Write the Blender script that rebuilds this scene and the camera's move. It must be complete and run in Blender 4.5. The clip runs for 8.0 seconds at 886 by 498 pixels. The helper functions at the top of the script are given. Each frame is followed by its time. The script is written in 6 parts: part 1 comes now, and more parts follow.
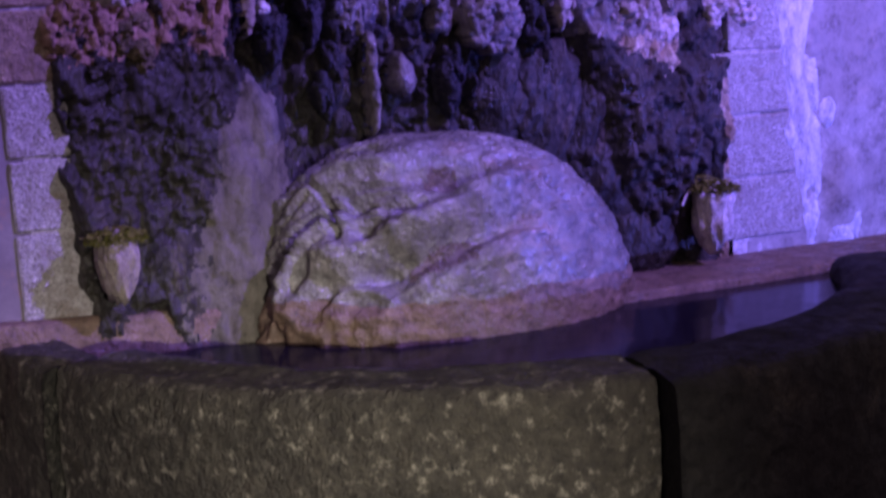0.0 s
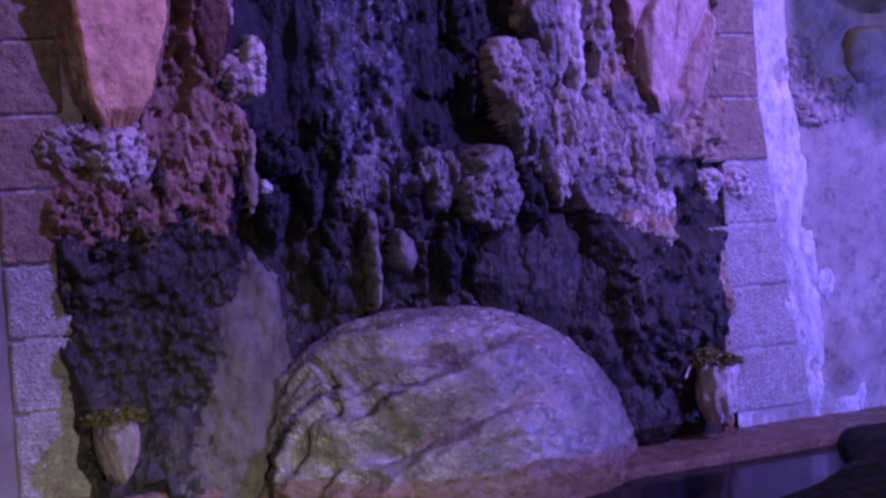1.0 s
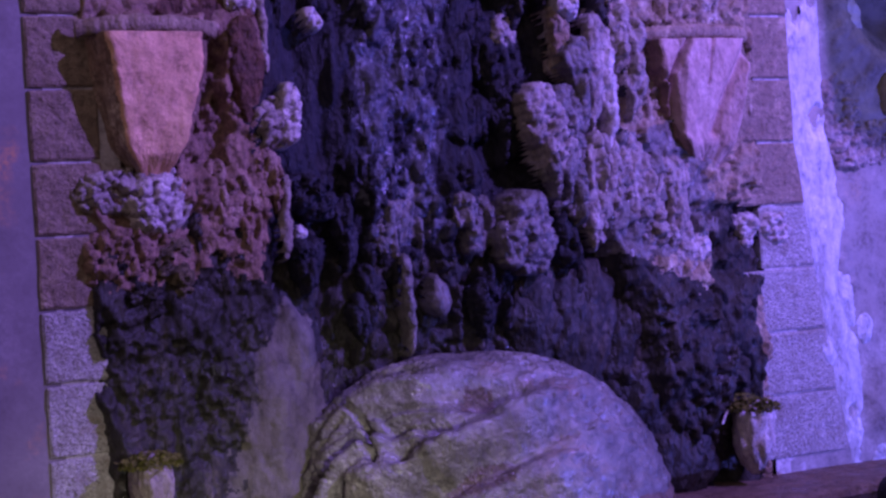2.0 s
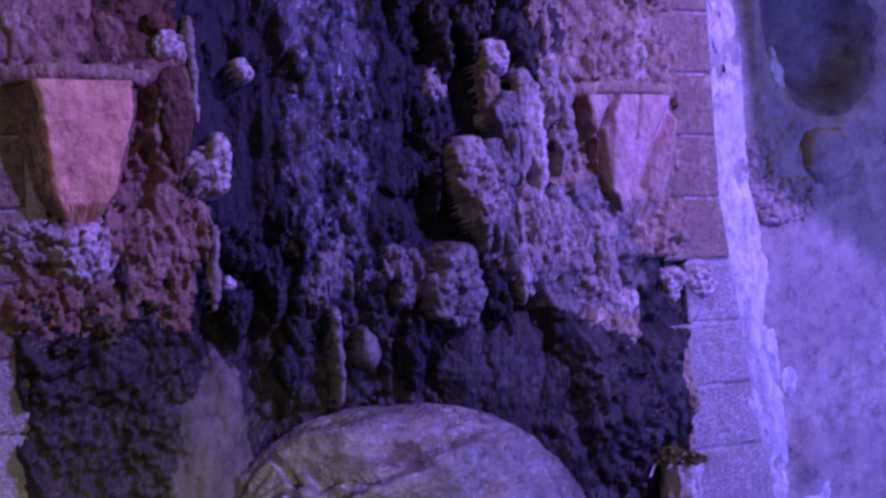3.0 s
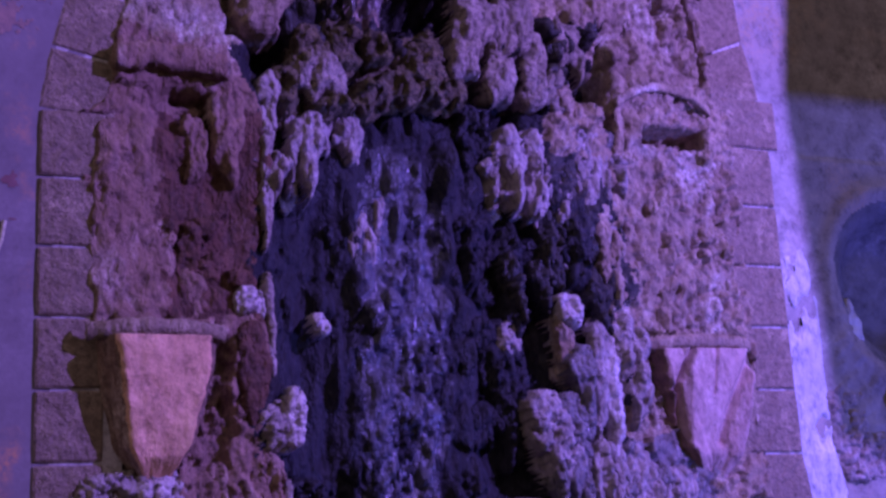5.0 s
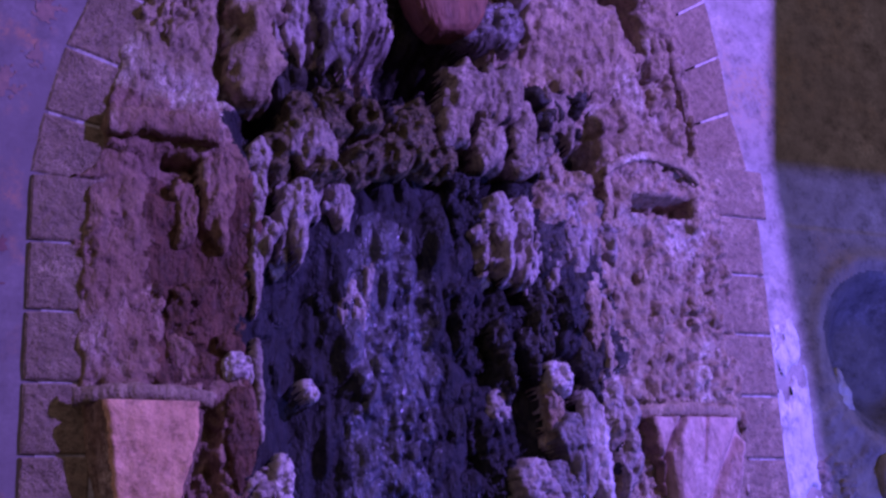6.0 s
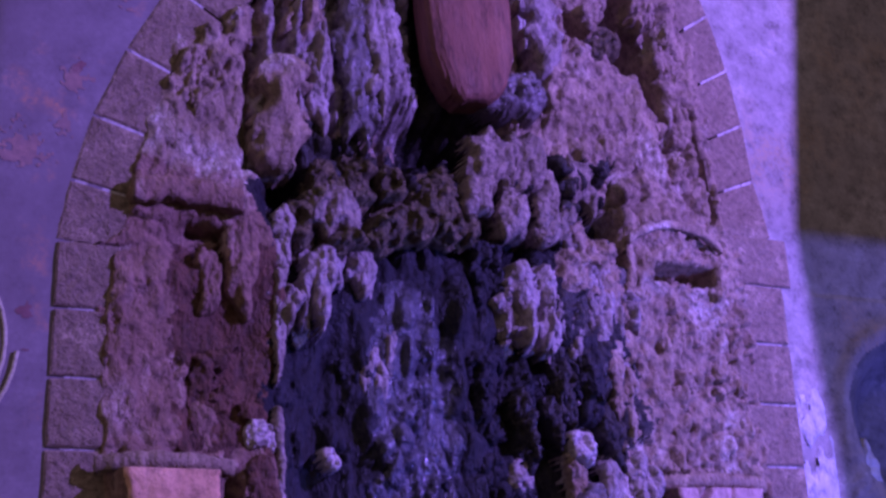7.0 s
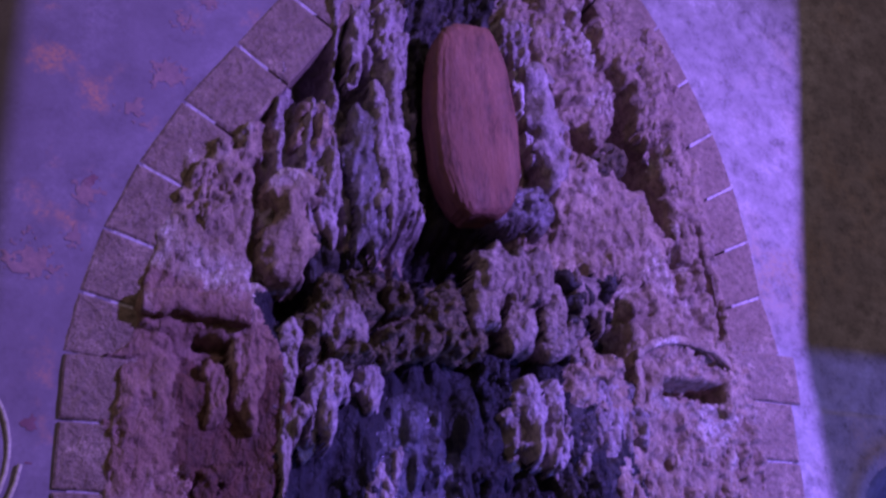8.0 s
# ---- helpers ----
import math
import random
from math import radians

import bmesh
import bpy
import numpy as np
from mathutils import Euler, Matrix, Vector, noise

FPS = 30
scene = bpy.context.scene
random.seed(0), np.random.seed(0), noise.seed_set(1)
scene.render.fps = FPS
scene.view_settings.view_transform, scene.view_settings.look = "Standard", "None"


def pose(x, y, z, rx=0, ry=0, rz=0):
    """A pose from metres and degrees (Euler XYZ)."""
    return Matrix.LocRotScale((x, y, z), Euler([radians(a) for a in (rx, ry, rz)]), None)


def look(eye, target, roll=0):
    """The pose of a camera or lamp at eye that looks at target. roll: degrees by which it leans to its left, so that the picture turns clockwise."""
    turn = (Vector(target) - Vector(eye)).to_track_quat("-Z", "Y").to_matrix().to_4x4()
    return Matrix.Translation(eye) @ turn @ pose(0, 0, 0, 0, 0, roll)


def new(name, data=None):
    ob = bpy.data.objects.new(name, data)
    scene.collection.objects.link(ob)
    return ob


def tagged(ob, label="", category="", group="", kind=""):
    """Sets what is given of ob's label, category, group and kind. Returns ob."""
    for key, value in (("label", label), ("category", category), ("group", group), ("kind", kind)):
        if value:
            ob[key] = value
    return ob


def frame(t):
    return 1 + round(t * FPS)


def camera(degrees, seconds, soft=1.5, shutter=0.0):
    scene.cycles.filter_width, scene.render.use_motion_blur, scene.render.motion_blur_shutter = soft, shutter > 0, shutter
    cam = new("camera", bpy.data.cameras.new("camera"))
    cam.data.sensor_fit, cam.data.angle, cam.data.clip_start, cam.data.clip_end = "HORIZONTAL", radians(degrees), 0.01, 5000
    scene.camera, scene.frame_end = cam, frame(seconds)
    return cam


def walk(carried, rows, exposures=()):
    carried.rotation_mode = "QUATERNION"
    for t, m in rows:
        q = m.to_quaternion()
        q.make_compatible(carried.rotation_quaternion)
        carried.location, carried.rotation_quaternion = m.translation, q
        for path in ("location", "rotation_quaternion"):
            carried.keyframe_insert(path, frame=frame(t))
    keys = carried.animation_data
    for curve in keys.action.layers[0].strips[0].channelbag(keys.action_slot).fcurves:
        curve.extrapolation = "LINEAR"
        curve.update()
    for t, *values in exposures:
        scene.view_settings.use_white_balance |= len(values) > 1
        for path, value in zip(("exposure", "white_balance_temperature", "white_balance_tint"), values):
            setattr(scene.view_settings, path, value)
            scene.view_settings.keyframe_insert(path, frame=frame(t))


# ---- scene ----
cam = camera(37.5, 8.0, soft=2.6, shutter=0.4)
EYE = (-1.96, -4.56, 1.55)
# seconds, yaw, pitch, roll in degrees: the eye stays where it is and turns
ROWS = [
    (0.0, -24.07, -10.0, -2.89),
    (0.5, -24.52, -5.72, -3.26),
    (1.0, -24.43, -2.32, -3.5),
    (1.2, -24.0, -1.48, -3.55),
    (2.3, -23.03, 0.03, -3.62),
    (2.5, -23.68, 0.38, -3.58),
    (3.0, -26.25, 1.84, -3.25),
    (3.5, -27.23, 4.32, -3.25),
    (4.0, -26.35, 7.2, -3.3),
    (4.5, -24.53, 10.42, -3.0),
    (5.0, -23.54, 13.1, -2.89),
    (5.2, -23.44, 13.95, -2.86),
    (6.3, -24.28, 16.7, -2.72),
    (6.5, -24.13, 17.28, -2.7),
    (7.0, -23.24, 19.03, -2.29),
    (7.5, -22.85, 21.64, -2.01),
    (8.0, -23.08, 24.04, -1.94),
]
walk(cam, [(t, pose(*EYE, 0, 0, yaw) @ pose(0, 0, 0, 90 + pitch) @ pose(0, 0, 0, 0, 0, roll)) for t, yaw, pitch, roll in ROWS],
     exposures=[(0.0, 0.3), (0.5, 0.1), (1.0, 0.0), (8.0, 0.0)])

# ---------------------------------------------------------------- light
night = bpy.data.worlds.new("night")
night.use_nodes = True
scene.world = night
night.node_tree.nodes["Background"].inputs[0].default_value = (0.82, 0.62, 0.82, 1)
night.node_tree.nodes["Background"].inputs[1].default_value = 0.38


def spot(name, eye, target, colour, watts, cone, blend=0.25, radius=0.03):
    lamp = bpy.data.lights.new(name, "SPOT")
    lamp.color, lamp.energy, lamp.spot_size, lamp.spot_blend, lamp.shadow_soft_size = colour, watts, radians(cone), blend, radius
    ob = new(name, lamp)
    ob.matrix_world = look(eye, target)
    return ob


VIOLET_AT, VIOLET_TO, VIOLET_DOORS = (2.6, -4.2, 4.6), (2.6, 0, 4.6), (46.6, -9.5, 40, 53)
BLUE_AT, BLUE_TO, BLUE_DOORS = (4.2, -3.6, 0.6), (4.2, 0, 0.6), (53.8, 25, 39.3, 6)
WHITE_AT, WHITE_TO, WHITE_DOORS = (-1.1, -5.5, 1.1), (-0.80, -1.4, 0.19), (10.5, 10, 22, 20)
spot("violet_light", VIOLET_AT, (0.5, 0, 3.15), (0.252, 0.152, 1.0), 2900, 82, 0.8, radius=0.003)
spot("blue_light", BLUE_AT, (1.8, 0, 2.3), (0.125, 0.13, 1.0), 1150, 92, 0.8, radius=0.003)
# unseen lamp, added for the neutral light on the basin rim and mound
spot("added_white_light", WHITE_AT, WHITE_TO, (1.0, 0.97, 0.92), 1000, 36, 1.0, radius=0.03)

# ---------------------------------------------------------------- materials
def stone(name, dark, light, scale=9.0, grain=90.0, rough=(0.55, 0.9), bump=0.35, streak=0.0, tint=None, tint_scale=2.5, tint_at=0.55, spec=0.4, coat=0.0, dirt=0.5):
    """Stone: two colours by coarse noise, fine grain, optional upright streaks, optional patches of a third colour."""
    m = bpy.data.materials.new(name)
    m.use_nodes = True
    n, l = m.node_tree.nodes, m.node_tree.links
    b = n["Principled BSDF"]
    b.inputs["Specular IOR Level"].default_value = spec
    b.inputs["Coat Weight"].default_value, b.inputs["Coat Roughness"].default_value = coat, 0.22
    co = n.new("ShaderNodeTexCoord")
    mp = n.new("ShaderNodeMapping")
    mp.inputs["Scale"].default_value = (1, 1, 1 - 0.85 * streak)
    l.new(co.outputs["Object"], mp.inputs["Vector"])
    geo = n.new("ShaderNodeObjectInfo")
    shift = n.new("ShaderNodeVectorMath")
    shift.operation = "MULTIPLY_ADD"
    shift.inputs[1].default_value = (1, 1, 1)
    jump = n.new("ShaderNodeMath")
    jump.operation = "MULTIPLY"
    jump.inputs[1].default_value = 37.0
    l.new(geo.outputs["Random"], jump.inputs[0])
    l.new(mp.outputs[0], shift.inputs[0])
    l.new(jump.outputs[0], shift.inputs[2])

    def tex(s, detail, r=0.6):
        t = n.new("ShaderNodeTexNoise")
        t.inputs["Scale"].default_value, t.inputs["Detail"].default_value, t.inputs["Roughness"].default_value = s, detail, r
        l.new(shift.outputs[0], t.inputs["Vector"])
        return t.outputs["Fac"]

    def ramp(fac, lo, hi):
        r = n.new("ShaderNodeMapRange")
        r.inputs["From Min"].default_value, r.inputs["From Max"].default_value = lo, hi
        l.new(fac, r.inputs["Value"])
        return r.outputs[0]

    def mix(fac, a, c):
        x = n.new("ShaderNodeMix")
        x.data_type = "RGBA"
        l.new(fac, x.inputs["Factor"])
        for k, v in (("A", a), ("B", c)):
            s = [i for i in x.inputs if i.name == k and i.type == "RGBA"][0]
            if isinstance(v, tuple):
                s.default_value = (*v, 1)
            else:
                l.new(v, s)
        return [o for o in x.outputs if o.type == "RGBA"][0]

    coarse, fine = tex(scale, 5), tex(grain, 3)
    col = mix(ramp(coarse, 0.35, 0.65), dark, light)
    if tint:
        col = mix(ramp(tex(tint_scale, 4), tint_at, tint_at + 0.12), col, tint)
    half = tuple(dirt * c for c in dark)
    col = mix(ramp(tex(scale * 3.5, 6, 0.7), 0.36, 0.56), half, col)
    soft = tuple(0.6 * d + 0.3 * k for d, k in zip(dark, light))
    col = mix(ramp(fine, 0.30, 0.62), soft, col)
    l.new(col, b.inputs["Base Color"])
    rr = n.new("ShaderNodeMapRange")
    rr.inputs["From Min"].default_value, rr.inputs["From Max"].default_value = 0.35, 0.65
    rr.inputs["To Min"].default_value, rr.inputs["To Max"].default_value = rough
    l.new(tex(scale * 1.7, 4), rr.inputs["Value"])
    l.new(rr.outputs[0], b.inputs["Roughness"])
    hsum = n.new("ShaderNodeMath")
    hsum.operation = "MULTIPLY_ADD"
    hsum.inputs[1].default_value = 3.0
    l.new(tex(scale * 3, 6), hsum.inputs[0])
    l.new(fine, hsum.inputs[2])
    bp = n.new("ShaderNodeBump")
    bp.inputs["Strength"].default_value, bp.inputs["Distance"].default_value = bump, 0.016
    l.new(hsum.outputs[0], bp.inputs["Height"])
    l.new(bp.outputs[0], b.inputs["Normal"])
    return m


PINK = stone("pink_tufa", (0.22, 0.15, 0.095), (0.49, 0.375, 0.245), 9, 110, streak=0.4, tint=(0.66, 0.59, 0.48), tint_scale=4, bump=0.7)
ROSY = stone("rosy_tufa", (0.19, 0.108, 0.068), (0.39, 0.248, 0.165), 8, 110, streak=0.4, tint=(0.56, 0.44, 0.34), tint_scale=4, tint_at=0.58, bump=0.7)
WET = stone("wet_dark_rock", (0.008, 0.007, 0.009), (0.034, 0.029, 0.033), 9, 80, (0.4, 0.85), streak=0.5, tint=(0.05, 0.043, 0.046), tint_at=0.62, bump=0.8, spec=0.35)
FLOW = stone("wet_lime_flow", (0.026, 0.024, 0.030), (0.13, 0.118, 0.142), 9, 70, (0.12, 0.5), streak=0.5, tint=(0.32, 0.30, 0.34), tint_at=0.62, tint_scale=9, bump=0.8, spec=0.6, coat=0.2)
DARK = stone("damp_rock_and_gap_shade", (0.011, 0.009, 0.007), (0.050, 0.041, 0.030), 6, 80, (0.3, 0.9), streak=0.6, tint=(0.10, 0.08, 0.06), tint_scale=5, bump=0.6, spec=0.35, coat=0.03)
RED = stone("red_brown_rock", (0.09, 0.042, 0.022), (0.18, 0.085, 0.046), 7, 80, (0.5, 0.9), streak=0.5, bump=0.9)
MOSSY = stone("mossy_tufa", (0.06, 0.045, 0.018), (0.30, 0.23, 0.12), 14, 90, (0.35, 0.8), tint=(0.17, 0.16, 0.03), tint_scale=6, bump=0.9)
DRIP = stone("damp_dripstone_and_gap_shade", (0.085, 0.07, 0.06), (0.26, 0.22, 0.20), 10, 110, (0.2, 0.6), streak=0.5, tint=(0.07, 0.055, 0.045), tint_scale=7, bump=0.6, spec=0.6, coat=0.1)
NICHESHADE = stone("niche_shade_plaster", (0.09, 0.085, 0.085), (0.22, 0.21, 0.21), 3, 60, (0.5, 0.9), bump=0.3)
CALCITE = stone("pale_calcite", (0.42, 0.345, 0.31), (0.74, 0.66, 0.62), 12, 110, (0.4, 0.8), streak=0.3, tint=(0.36, 0.28, 0.23), tint_scale=7, bump=0.6)
GREYCAL = stone("grey_calcite", (0.21, 0.165, 0.135), (0.52, 0.435, 0.39), 10, 110, (0.35, 0.8), streak=0.4, tint=(0.19, 0.14, 0.11), tint_scale=7, bump=0.6)
MOUND = stone("mound_travertine", (0.10, 0.088, 0.08), (0.265, 0.235, 0.21), 4.5, 60, (0.16, 0.5), tint=(0.22, 0.145, 0.11), tint_at=0.56, bump=0.6, spec=0.6, coat=0.12)
HOLLOWSHADE = stone("hollow_shade_travertine", (0.085, 0.055, 0.046), (0.19, 0.135, 0.115), 6, 60, (0.10, 0.45), tint=(0.25, 0.20, 0.17), tint_at=0.6, bump=0.9, spec=0.7, coat=0.2)
FAN = stone("splash_deposit", (0.075, 0.062, 0.047), (0.155, 0.132, 0.10), 5, 90, (0.6, 0.95), streak=0.3, tint=(0.075, 0.06, 0.045), tint_scale=5, tint_at=0.6, bump=0.3)
TERRA = stone("salmon_stone", (0.62, 0.34, 0.195), (0.80, 0.48, 0.285), 4, 90, (0.6, 0.9), tint=(0.66, 0.42, 0.21), bump=0.25)
FADED = stone("faded_pink_stone", (0.36, 0.23, 0.18), (0.55, 0.39, 0.33), 6, 90, (0.6, 0.9), streak=0.5, tint=(0.28, 0.20, 0.16), tint_scale=5, bump=0.35)
BRICKRED = stone("red_stone", (0.15, 0.062, 0.036), (0.25, 0.11, 0.062), 5, 80, (0.6, 0.9), streak=0.8, bump=0.4)
BLOCK = stone("arch_block_stone", (0.20, 0.14, 0.092), (0.33, 0.245, 0.17), 12, 110, (0.6, 0.95), tint=(0.48, 0.37, 0.25), tint_scale=7, bump=0.6)
LIMED = stone("lime_splashed_block", (0.36, 0.31, 0.27), (0.74, 0.69, 0.66), 26, 120, (0.5, 0.9), tint=(0.30, 0.23, 0.17), tint_scale=6, bump=0.8)
MORTAR = stone("pale_mortar", (0.42, 0.37, 0.35), (0.58, 0.52, 0.50), 12, 90, bump=0.3)
PLASTER = stone("stained_plaster", (0.17, 0.138, 0.145), (0.25, 0.21, 0.22), 2.0, 60, (0.7, 0.95), tint=(0.42, 0.22, 0.13), tint_scale=4.6, tint_at=0.585, bump=0.08, dirt=0.85)
DAMPWALL = stone("damp_plaster", (0.20, 0.17, 0.148), (0.43, 0.385, 0.345), 3.2, 60, (0.6, 0.95), tint=(0.30, 0.22, 0.15), tint_scale=1.6, bump=0.2, dirt=0.6)
WHITEWASH = stone("white_lime_crust", (0.40, 0.38, 0.39), (0.72, 0.70, 0.71), 7, 90, (0.5, 0.9), streak=0.6, bump=0.4)
RIM = stone("mossy_basin_stone", (0.030, 0.025, 0.017), (0.080, 0.068, 0.046), 7, 90, (0.5, 0.9), streak=0.1, tint=(0.27, 0.24, 0.175), tint_scale=24, tint_at=0.54, bump=0.9)
SHADEDRIM = stone("black_shaded_stone", (0.008, 0.007, 0.006), (0.028, 0.024, 0.019), 7, 90, (0.6, 0.95), tint=(0.06, 0.05, 0.035), bump=0.7, spec=0.2)
CURB = stone("pinkish_curb_stone", (0.12, 0.075, 0.05), (0.22, 0.145, 0.10), 7, 80, (0.25, 0.8), tint=(0.15, 0.12, 0.10), bump=0.5)
PAVING = stone("paving", (0.05, 0.045, 0.04), (0.12, 0.10, 0.09), 4, 50, bump=0.3)
MOSS = stone("yellow_green_moss", (0.12, 0.12, 0.015), (0.34, 0.31, 0.06), 30, 120, (0.8, 1.0), bump=0.8)
LEDGE = stone("tan_ledge_tufa", (0.18, 0.135, 0.095), (0.54, 0.43, 0.33), 11, 100, (0.4, 0.85), tint=(0.13, 0.11, 0.03), tint_scale=6, tint_at=0.6, bump=0.8)
METAL = stone("black_lamp_metal", (0.02, 0.02, 0.02), (0.04, 0.04, 0.04), 20, 90, (0.4, 0.5), bump=0.05)
HOSE = stone("pale_hose_rubber", (0.40, 0.36, 0.24), (0.5, 0.46, 0.32), 20, 90, (0.4, 0.6), bump=0.05)


def water_material():
    m = bpy.data.materials.new("dark_water")
    m.use_nodes = True
    n, l = m.node_tree.nodes, m.node_tree.links
    b = n["Principled BSDF"]
    b.inputs["Base Color"].default_value = (0.008, 0.007, 0.01, 1)
    b.inputs["Roughness"].default_value, b.inputs["IOR"].default_value = 0.14, 1.33
    b.inputs["Specular IOR Level"].default_value = 0.2
    t, bp = n.new("ShaderNodeTexNoise"), n.new("ShaderNodeBump")
    t.inputs["Scale"].default_value = 9
    bp.inputs["Strength"].default_value, bp.inputs["Distance"].default_value = 0.25, 0.02
    l.new(t.outputs["Fac"], bp.inputs["Height"])
    l.new(bp.outputs[0], b.inputs["Normal"])
    return m


WATER = water_material()

# ---------------------------------------------------------------- shape helpers
def mesh_ob(name, verts, faces, material, smooth=True, parent=None, label=""):
    me = bpy.data.meshes.new(name)
    me.from_pydata([tuple(v) for v in verts], [], [tuple(f) for f in faces])
    me.materials.append(material)
    if smooth:
        me.polygons.foreach_set("use_smooth", [True] * len(me.polygons))
    me.update()
    ob = new(name, me)
    if parent:
        ob.parent = parent
    if label:
        ob["label"] = label
    return ob


def part(name, bm, material, parent=None, label="", smooth=True):
    me = bpy.data.meshes.new(name)
    bm.to_mesh(me)
    bm.free()
    me.materials.append(material)
    if smooth:
        me.polygons.foreach_set("use_smooth", [True] * len(me.polygons))
    ob = new(name, me)
    if parent:
        ob.parent = parent
    if label:
        ob["label"] = label
    return ob


def empty(name, label, category, group="", kind=""):
    return tagged(new(name), label, category, group, kind)


def hash2(i, j, seed):
    h = (i.astype(np.int64) * 374761393 + j.astype(np.int64) * 668265263 + seed * 974634777) & 0x7FFFFFFF
    h = ((h ^ (h >> 13)) * 1274126177) & 0x7FFFFFFF
    return ((h ^ (h >> 16)) & 0xFFFFF) / 0xFFFFF


def vnoise(x, z, seed=0):
    """Smooth value noise, about -1 to 1."""
    i, j = np.floor(x), np.floor(z)
    u, v = x - i, z - j
    u, v = u * u * (3 - 2 * u), v * v * (3 - 2 * v)
    a, b, c, d = hash2(i, j, seed), hash2(i + 1, j, seed), hash2(i, j + 1, seed), hash2(i + 1, j + 1, seed)
    return 2 * ((a * (1 - u) + b * u) * (1 - v) + (c * (1 - u) + d * u) * v) - 1


def fbm(x, z, seed=0, octaves=4):
    s, amp = 0, 1.0
    for k in range(octaves):
        s = s + amp * vnoise(x, z, seed + 17 * k)
        x, z = 2.03 * (0.8 * x - 0.6 * z) + 5.3, 2.03 * (0.6 * x + 0.8 * z) + 1.7
        amp *= 0.5
    return s / 1.9


def cells(x, z, seed=0):
    """Distance to the nearest and second nearest of scattered points."""
    i, j = np.floor(x), np.floor(z)
    f1, f2 = np.full(x.shape, 9.0), np.full(x.shape, 9.0)
    for di in (-1, 0, 1):
        for dj in (-1, 0, 1):
            a, b = i + di, j + dj
            d = np.hypot(a + hash2(a, b, seed) - x, b + hash2(a, b, seed + 5) - z)
            f2 = np.minimum(f2, np.maximum(f1, d))
            f1 = np.minimum(f1, d)
    return f1, f2


def knobs(x, z, size, seed):
    """Rounded knobs of that size, 0 in the gaps to 1 on top."""
    f1, f2 = cells(x / size + 0.25 * vnoise(x / size * 2, z / size * 2, seed), z / size, seed)
    return np.clip(1 - f1 * f1 * 1.6, 0, 1) * np.clip((f2 - f1) * 5, 0, 1) ** 0.5


def plates(x, z, size, seed):
    """Broken facets: each cell of about that size has a height and a tilt of its own; -0.5 to 0.5 with sharp steps."""
    x, z = x / size, z / size
    i, j = np.floor(x), np.floor(z)
    best, high = np.full(x.shape, 9.0), np.zeros(x.shape)
    for di in (-1, 0, 1):
        for dj in (-1, 0, 1):
            a, b = i + di, j + dj
            dx, dz = x - a - hash2(a, b, seed), z - b - hash2(a, b, seed + 5)
            d = np.maximum(np.abs(dx) + 0.3 * np.abs(dz), np.abs(dz))
            h = hash2(a, b, seed + 9) - 0.5 + 0.5 * dx * (hash2(a, b, seed + 11) - 0.5) + 0.6 * dz * (hash2(a, b, seed + 12) - 0.7)
            high = np.where(d < best, h, high)
            best = np.minimum(best, d)
    return high


def step(a, b, v):
    t = np.clip((v - a) / (b - a), 0, 1)
    return t * t * (3 - 2 * t)


def blob(x, z, cx, cz, rx, rz):
    return np.exp(-(((x - cx) / rx) ** 2 + ((z - cz) / rz) ** 2) ** 1.5)


def sheet(name, x0, x1, z0, z1, gap, height, material, keep=None, parent=None, label=""):
    """A relief that faces -y: height(x, z) metres towards the viewer."""
    xs, zs = np.arange(x0, x1 + gap / 2, gap), np.arange(z0, z1 + gap / 2, gap)
    X, Z = np.meshgrid(xs, zs)
    Y = -height(X, Z)
    nx, nz = len(xs), len(zs)
    idx = np.arange(nx * nz).reshape(nz, nx)
    F = np.stack([idx[:-1, :-1], idx[:-1, 1:], idx[1:, 1:], idx[1:, :-1]], -1)
    if keep is not None:
        K = keep(X, Z)
        F = F[K[:-1, :-1] & K[:-1, 1:] & K[1:, 1:] & K[1:, :-1]]
    F = F.reshape(-1, 4)
    used = np.unique(F)
    remap = np.full(nx * nz, -1)
    remap[used] = np.arange(len(used))
    V = np.stack([X, Y, Z], -1).reshape(-1, 3)[used]
    me = bpy.data.meshes.new(name)
    me.from_pydata(V.tolist(), [], remap[F].tolist())
    mats = material if isinstance(material, list) else [material]
    for m in mats:
        me.materials.append(m)
    me.polygons.foreach_set("use_smooth", [True] * len(me.polygons))
    ob = new(name, me)
    if parent:
        ob.parent = parent
    if label:
        ob["label"] = label
    return ob, V, remap[F]


BALLS = {}


def ball(level):
    if level not in BALLS:
        bm = bmesh.new()
        bmesh.ops.create_icosphere(bm, subdivisions=level, radius=1)
        BALLS[level] = (np.array([v.co[:] for v in bm.verts]), [[v.index for v in f.verts] for f in bm.faces])
        bm.free()
    return BALLS[level]


def ridged(x, z, seed, octaves=4):
    t, amp = 0, 1.0
    for k in range(octaves):
        t = t + amp * (1 - np.abs(vnoise(x, z, seed + 13 * k)))
        x, z = 2.03 * (0.8 * x - 0.6 * z) + 5.3, 2.03 * (0.6 * x + 0.8 * z) + 1.7
        amp *= 0.5
    return t / (2 - 2 * amp)


